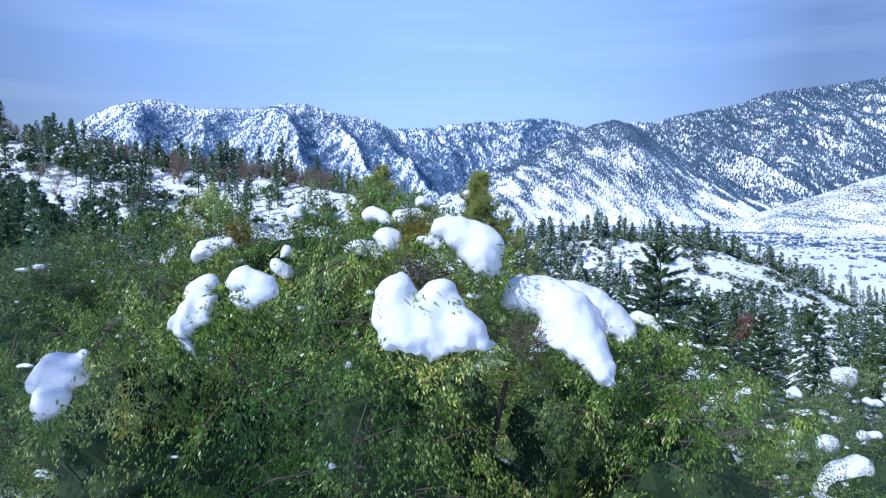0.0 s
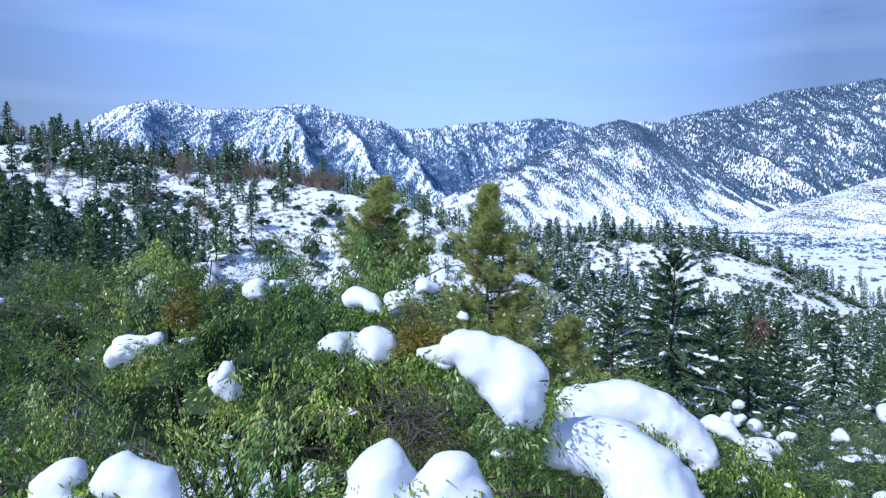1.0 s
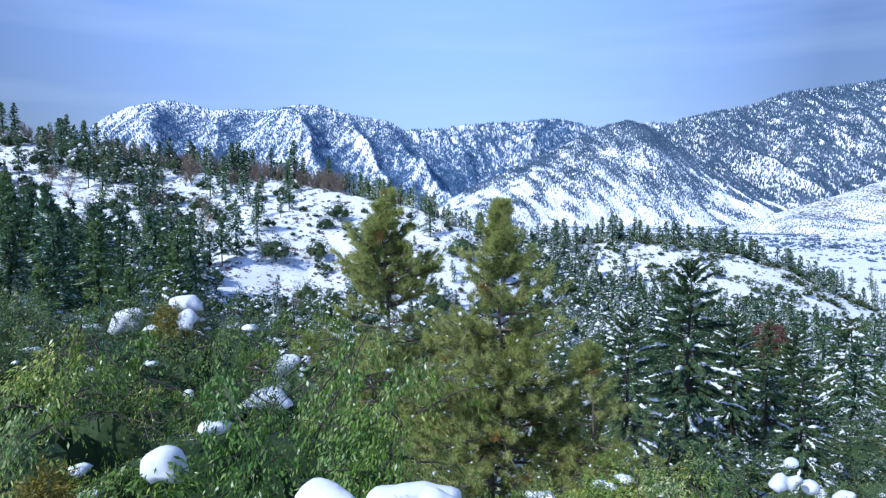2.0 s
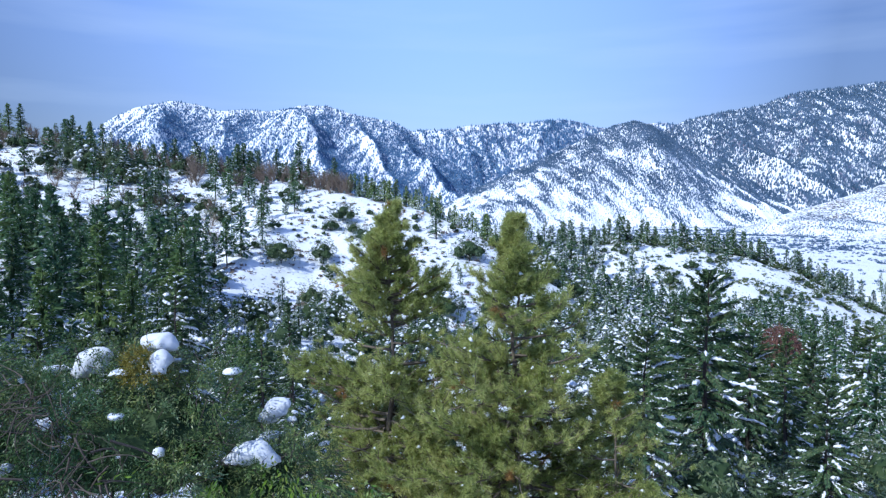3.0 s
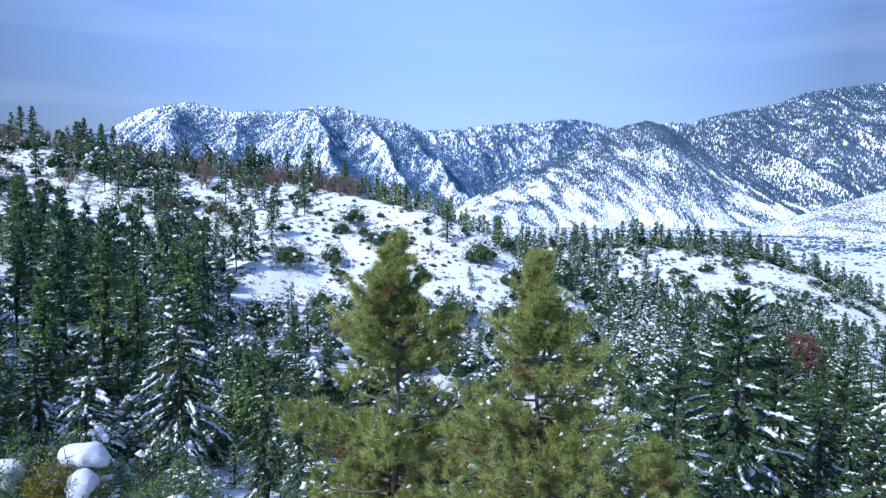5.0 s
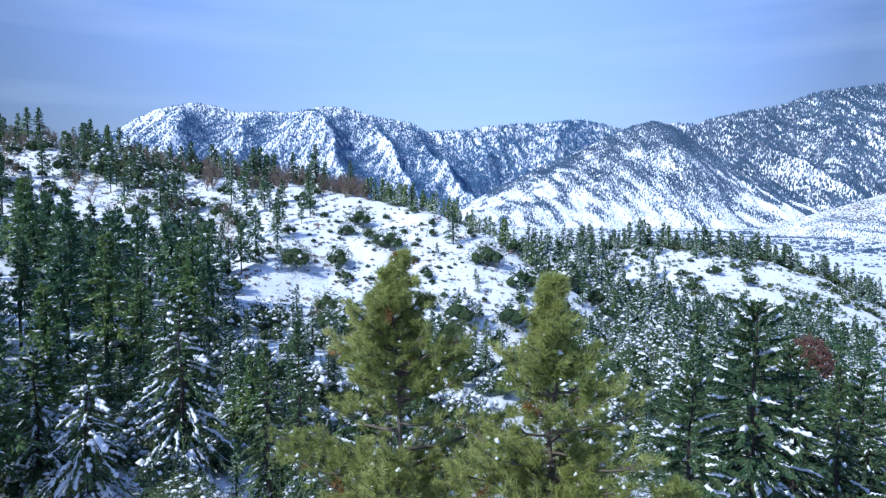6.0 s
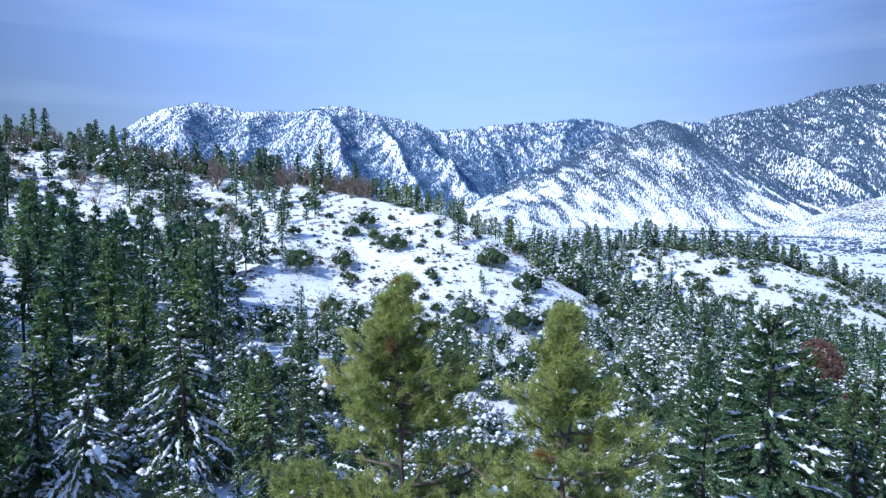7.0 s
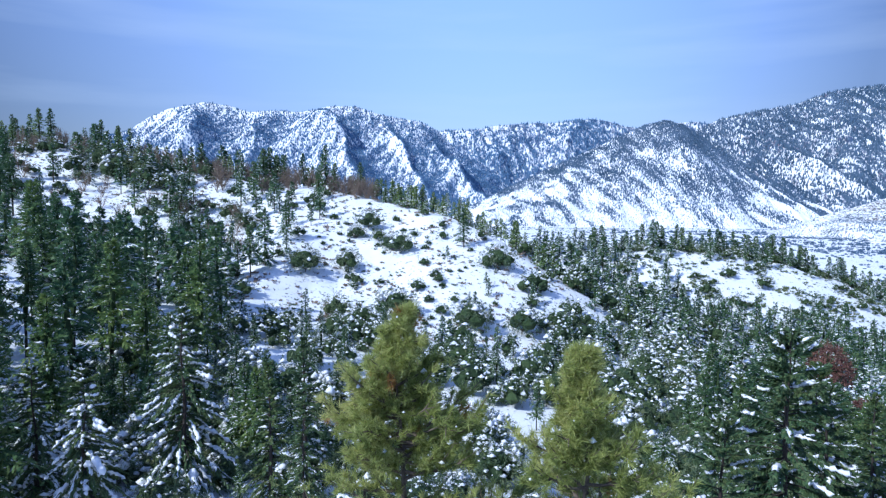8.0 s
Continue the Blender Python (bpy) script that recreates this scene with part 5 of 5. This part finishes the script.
fill(shrubs, (0.1, 0.4, 0.5), 45, -22, 26, 92, 170, 1.0, 2.2)
fill(conifers, WHITE, 26, -46, 30, 150, 180, 0.35, 0.7)
fill(conifers, GREEN, 170, 28, 235, 332, 358, 0.25, 1.0, lambda x, y: noise.noise((x / 14, y / 14, 3)) > -0.12)
fill(conifers, DUSTED, 10, -20, 22, 186, 228, 0.3, 0.6)
fill(conifers, WHITE, 22, 20, 42, 178, 212, 0.35, 0.8)
fill(conifers, WHITE, 34, -62, -20, 95, 145, 0.4, 0.8, lambda x, y: -0.38 * y < x < -0.19 * y)
fill(conifers, WHITE, 40, -125, -58, 185, 268, 0.5, 1.1, lambda x, y: x < -0.36 * y)
fill(conifers, DUSTED, 45, 92, 165, 195, 275, 0.6, 1.1)
fill(shrubs, (0.15, 0.4, 0.45), 150, 14, 180, 90, 330, 1.0, 2.6)
fill(shrubs, (0.15, 0.45, 0.4), 150, 12, 80, 100, 300, 1.3, 2.9)
fill(shrubs, (0.6, 0.35, 0.05), 44, -62, 16, 198, 292, 0.5, 1.5, lambda x, y: y < float(crest_line(x)))
fill(shrubs, (0.5, 0.4, 0.1), 60, -52, 2, 62, 104, 0.8, 1.6)
fill(shrubs, (0.3, 0.5, 0.2), 14, -30, 24, 184, 226, 0.6, 1.5)
fill(shrubs, (0.2, 0.4, 0.4), 210, -60, 70, 70, 198, 0.8, 2.6, off_snow)
fill(shrubs, (0.3, 0.4, 0.3), 130, -160, -36, 66, 220, 0.9, 2.2, off_snow)
fill(shrubs, (0.6, 0.35, 0.05), 170, -245, -64, 190, 330, 0.8, 2.6, below_crest)
fill(shrubs, (0.9, 0.1, 0.0), 34, 26, 56, 46, 84, 1.2, 2.3)
fill(shrubs, (0.85, 0.15, 0.0), 50, 10, 75, 62, 150, 1.1, 2.3)
fill(shrubs, (0.7, 0.25, 0.05), 80, 12, 80, 40, 130, 0.8, 2.0)
conifers = [r for r in conifers if min(math.hypot(r[1] - 83, r[2] - 178), math.hypot(r[1] - 71, r[2] - 139), math.hypot(r[1] - 78, r[2] - 166)) > 8]
# the land that the flight looks over, and the added shade trees on its sunward edge
conifers = [r for r in conifers if -0.8 * r[2] - 25 < r[1] < 0.74 * r[2] + 10]
shrubs = [r for r in shrubs if -0.76 * r[2] - 6 < r[1] < 0.74 * r[2] + 6]
conifers.sort(key=lambda r: math.hypot(r[1], r[2]))
shrubs.sort(key=lambda r: math.hypot(r[1], r[2]))
for index, x, y, k, turn in conifers[:260]:
    stand_copy(far_kinds[index], x, y, k, math.degrees(turn))
for index, x, y, k, turn in shrubs[:295]:
    stand_copy(shrub_kinds[index], x, y, k, math.degrees(turn))
thicket("conifer_wood", thin_kinds, conifers[260:], "mixed conifer wood on the snowy slopes")
thicket("shrub_thicket", thin_shrubs, shrubs[295:], "evergreen shrubs dusted with snow")
rows = []
while len(rows) < 130:
    x, y = rng.uniform(60, 240), rng.uniform(292, 350)
    if noise.noise((x / 22, y / 9, 5)) > 0.12:
        rows.append((rng.choice(2), x, y, rng.uniform(0.5, 1.5), rng.uniform(0, 6.28)))
for _ in range(90):
    x = rng.uniform(-62, 16)
    rows.append((rng.choice(2), x, float(crest_line(x)) - rng.uniform(0, 80), rng.uniform(0.15, 0.7), rng.uniform(0, 6.28)))
thicket("hill_scrub", thin_shrubs, rows, "dark shrubs dotted over open snow")
# the belt of trees along the back of the low open hill
rows, low = [], []
for _ in range(230):
    x = rng.uniform(45, 215)
    if noise.noise((x / 13, 2.5, 3)) > -0.12:
        rows.append((rng.choice(4, p=(0.6, 0.1, 0.25, 0.05)), x, 342 + rng.uniform(0, 16), 0.25 + 0.95 * rng.uniform() ** 1.6, rng.uniform(0, 6.28)))
        low.append((rng.choice(3, p=(0.7, 0.25, 0.05)), rng.uniform(45, 215), 341 + rng.uniform(0, 10), rng.uniform(0.7, 1.7), rng.uniform(0, 6.28)))
thicket("hill_belt", thin_kinds, rows, "belt of dark conifers along the back of the open hill")
thicket("hill_belt_shrubs", thin_shrubs, low, "dark evergreen shrubs between the conifers of the belt")
rows = []
for _ in range(110):
    x = rng.uniform(-240, 24)
    rows.append((rng.choice(4), x, float(crest_line(x)) + rng.uniform(2, 22), rng.uniform(0.4, 0.95), rng.uniform(0, 6.28)))
for _ in range(80):
    x = rng.uniform(-50, 45)
    rows.append((rng.choice(4, p=GREEN), x, float(crest_line(x)) + rng.uniform(0, 14), rng.uniform(0.3, 0.8), rng.uniform(0, 6.28)))
thicket("ridge_wood", thin_kinds, rows, "conifers along the snowy ridge")

# mid-sized oaks on the slope between the near crowns and the firs
mid_oak = oak("live_oak", 560, [(0, 0, 1.7, 1.9, 1.8, 1.4), (1.2, 0.4, 1.2, 1.5, 1.3, 1.1), (-1.1, -0.5, 1.3, 1.5, 1.5, 1.1)], (0, 0, -0.3), 420, 9, 0.17, 60, 0.18,
              "bushy live oak dusted with snow", "oaks of the near slope", M_OAK_FAR, 0.4, 0.1, twig_step=6)
stand(mid_oak, 19, 46, 1.1)
for x, y, s in ((30, 46, 1.4), (6, 46, 1.1), (-17, 50, 1.2), (9, 52, 1.2), (24, 50, 1.3), (1, 48, 1.1), (33, 56, 1.3), (-10, 56, 1.3), (-22, 60, 1.1), (4, 60, 1.3), (16, 62, 1.4), (-5, 66, 1.3)):
    stand_copy(mid_oak, x, y, s, 67 * x)

# bare brown oaks along the ridge and the upper left slope
for i in range(210):
    x = rng.uniform(-225, -45)
    y = float(crest_line(x)) + (rng.uniform(-6, 9) if i % 2 else rng.uniform(-100, 0) * (x < -80))
    stand_copy(brush_kinds[i % 2], x, y, rng.uniform(0.7, 1.4), rng.uniform(0, 360))

# groves beyond the open hill and out over the valley floor
grove = []
fill(grove, DUSTED, 100, 60, 360, 336, 410, 0.45, 0.95, lambda x, y: y > 338 + 0.1 * x)
thicket("far_grove", thin_kinds, grove, "dark conifer grove behind the open hill")

def small_scrub(name, seed, count, x0, x1, y0, y1, low, high, stretch, label, mat=None):
    """Scrub poking out of the snow, in loose drifts."""
    r = np.random.RandomState(seed)
    x, y = r.uniform(x0, x1, count * 4), r.uniform(y0, y1, count * 4)
    keep = np.array([noise.noise((a / stretch, b / (stretch * 0.6), 7)) for a, b in zip(x, y)]) > 0.02
    x, y = x[keep][:count], y[keep][:count]
    c = np.stack([x, y, ground_height(x, y)], 1)
    b = np.repeat(np.arange(len(c)), 14)
    way = unit(rand_dirs(r, len(b)) * np.array([1, 1, 0.5]) + np.array([0, 0, 0.9]))
    size = r.uniform(low, high, len(c))[b]
    base = c[b] + rand_dirs(r, len(b)) * np.array([1, 1, 0.1]) * (size * 0.6)[:, None]
    v, q = blades(base, way, size * r.uniform(0.6, 1.2, len(b)), size * 0.4, r)
    return tagged(new(name, raw_mesh(name, v, q, mat or M_OAK_FAR)), label, "shrubs", kind="stuff")


small_scrub("small_scrub", 91, 5200, -230, 230, 150, 345, 0.2, 0.9, 14, "low dark scrub poking through the snow")
small_scrub("brown_brush", 93, 2600, -230, 24, 175, 330, 0.2, 1.1, 9, "brown leafless brush poking through the snow", M_BRUSH)
small_scrub("right_hill_brush", 94, 900, 50, 240, 285, 342, 0.5, 1.6, 16, "dark low shrubs on the open snowy hill")
small_scrub("valley_trees", 95, 3000, 250, 1250, 480, 1500, 1.4, 4.2, 130, "dark lines of trees along the valley floor", M_HAZED_WOODS)
small_scrub("valley_brush", 92, 7500, -50, 1150, 400, 1700, 0.8, 2.6, 60, "dark brush in drifts on the valley floor", M_HAZED_WOODS)



# ---- snow on the foreground oaks ----
def snow_clump(seed, balls):
    """A soft heap of snow: rounded masses flowing into one, slumped and ragged below."""
    r = np.random.RandomState(seed)
    meta = bpy.data.metaballs.new("heap")
    meta.resolution = 0.024 if balls[0][1] < 10 else 0.05
    meta.threshold = 0.25
    cx, cy, cz = balls[0][:3]
    lumps = list(balls) + [tuple((p + q) / 2 for p, q in zip(u, w)) for u, w in zip(balls, balls[1:])]
    for x, y, z, k in balls:
        for _ in range(5):
            a = r.uniform(0, 6.28)
            lumps.append((x + 0.55 * k * math.cos(a), y + 0.55 * k * math.sin(a), z - k * r.uniform(0.15, 0.5), k * r.uniform(0.5, 0.75)))
    for x, y, z, k in lumps:
        el = meta.elements.new(type="ELLIPSOID")
        el.co = (x - cx, y - cy, z - cz)
        el.radius = k * (1.0 + 0.3 * min(k / 0.14, 1.0))
        el.size_x, el.size_y, el.size_z = 1.05, 1.0, 0.85
    tmp = new("heap%d" % seed, meta)
    deps = bpy.context.evaluated_depsgraph_get()
    deps.update()
    me = bpy.data.meshes.new_from_object(tmp.evaluated_get(deps))
    bpy.data.objects.remove(tmp)
    bpy.data.metaballs.remove(meta)
    off = Vector((seed * 3.7, seed * 1.3, 0))
    heights = [vert.co.z for vert in me.vertices]
    middle, deep = (max(heights) * 0.45 + min(heights) * 0.55), max(0.5 * (max(heights) - min(heights)), 0.01)
    big = min(max(max(k for _, _, _, k in balls) / 0.15, 0.6), 1.0)
    for vert in me.vertices:
        p = vert.co
        n = noise.noise_vector(p * 5 + off) * 0.028 * big + noise.noise_vector(p * 13 + off) * 0.012 + noise.noise_vector(p * 30 + off) * 0.004
        vert.co = p + n
        low = min(max((middle - p.z) / deep, 0.0), 1.0)
        vert.co += (noise.noise_vector(p * 11 + off) * 0.035 + noise.noise_vector(p * 26 + off) * 0.03) * low * big
        vert.co.z -= 0.06 * big * low * max(noise.noise(Vector((p.x * 10, p.y * 10, seed))), 0.0)
    me.polygons.foreach_set("use_smooth", np.full(len(me.polygons), True))
    me.materials.clear()
    me.materials.append(M_SNOW)
    me.name = "snow_clump"
    ob = new("snow_clump", me)
    ob.matrix_basis = pose(cx, cy, cz)
    return tagged(ob, "soft white clump of snow on oak twigs", "snow", "snow clumps on the oaks")


for i, balls in enumerate(HEAPS):
    snow_clump(i + 1, balls)
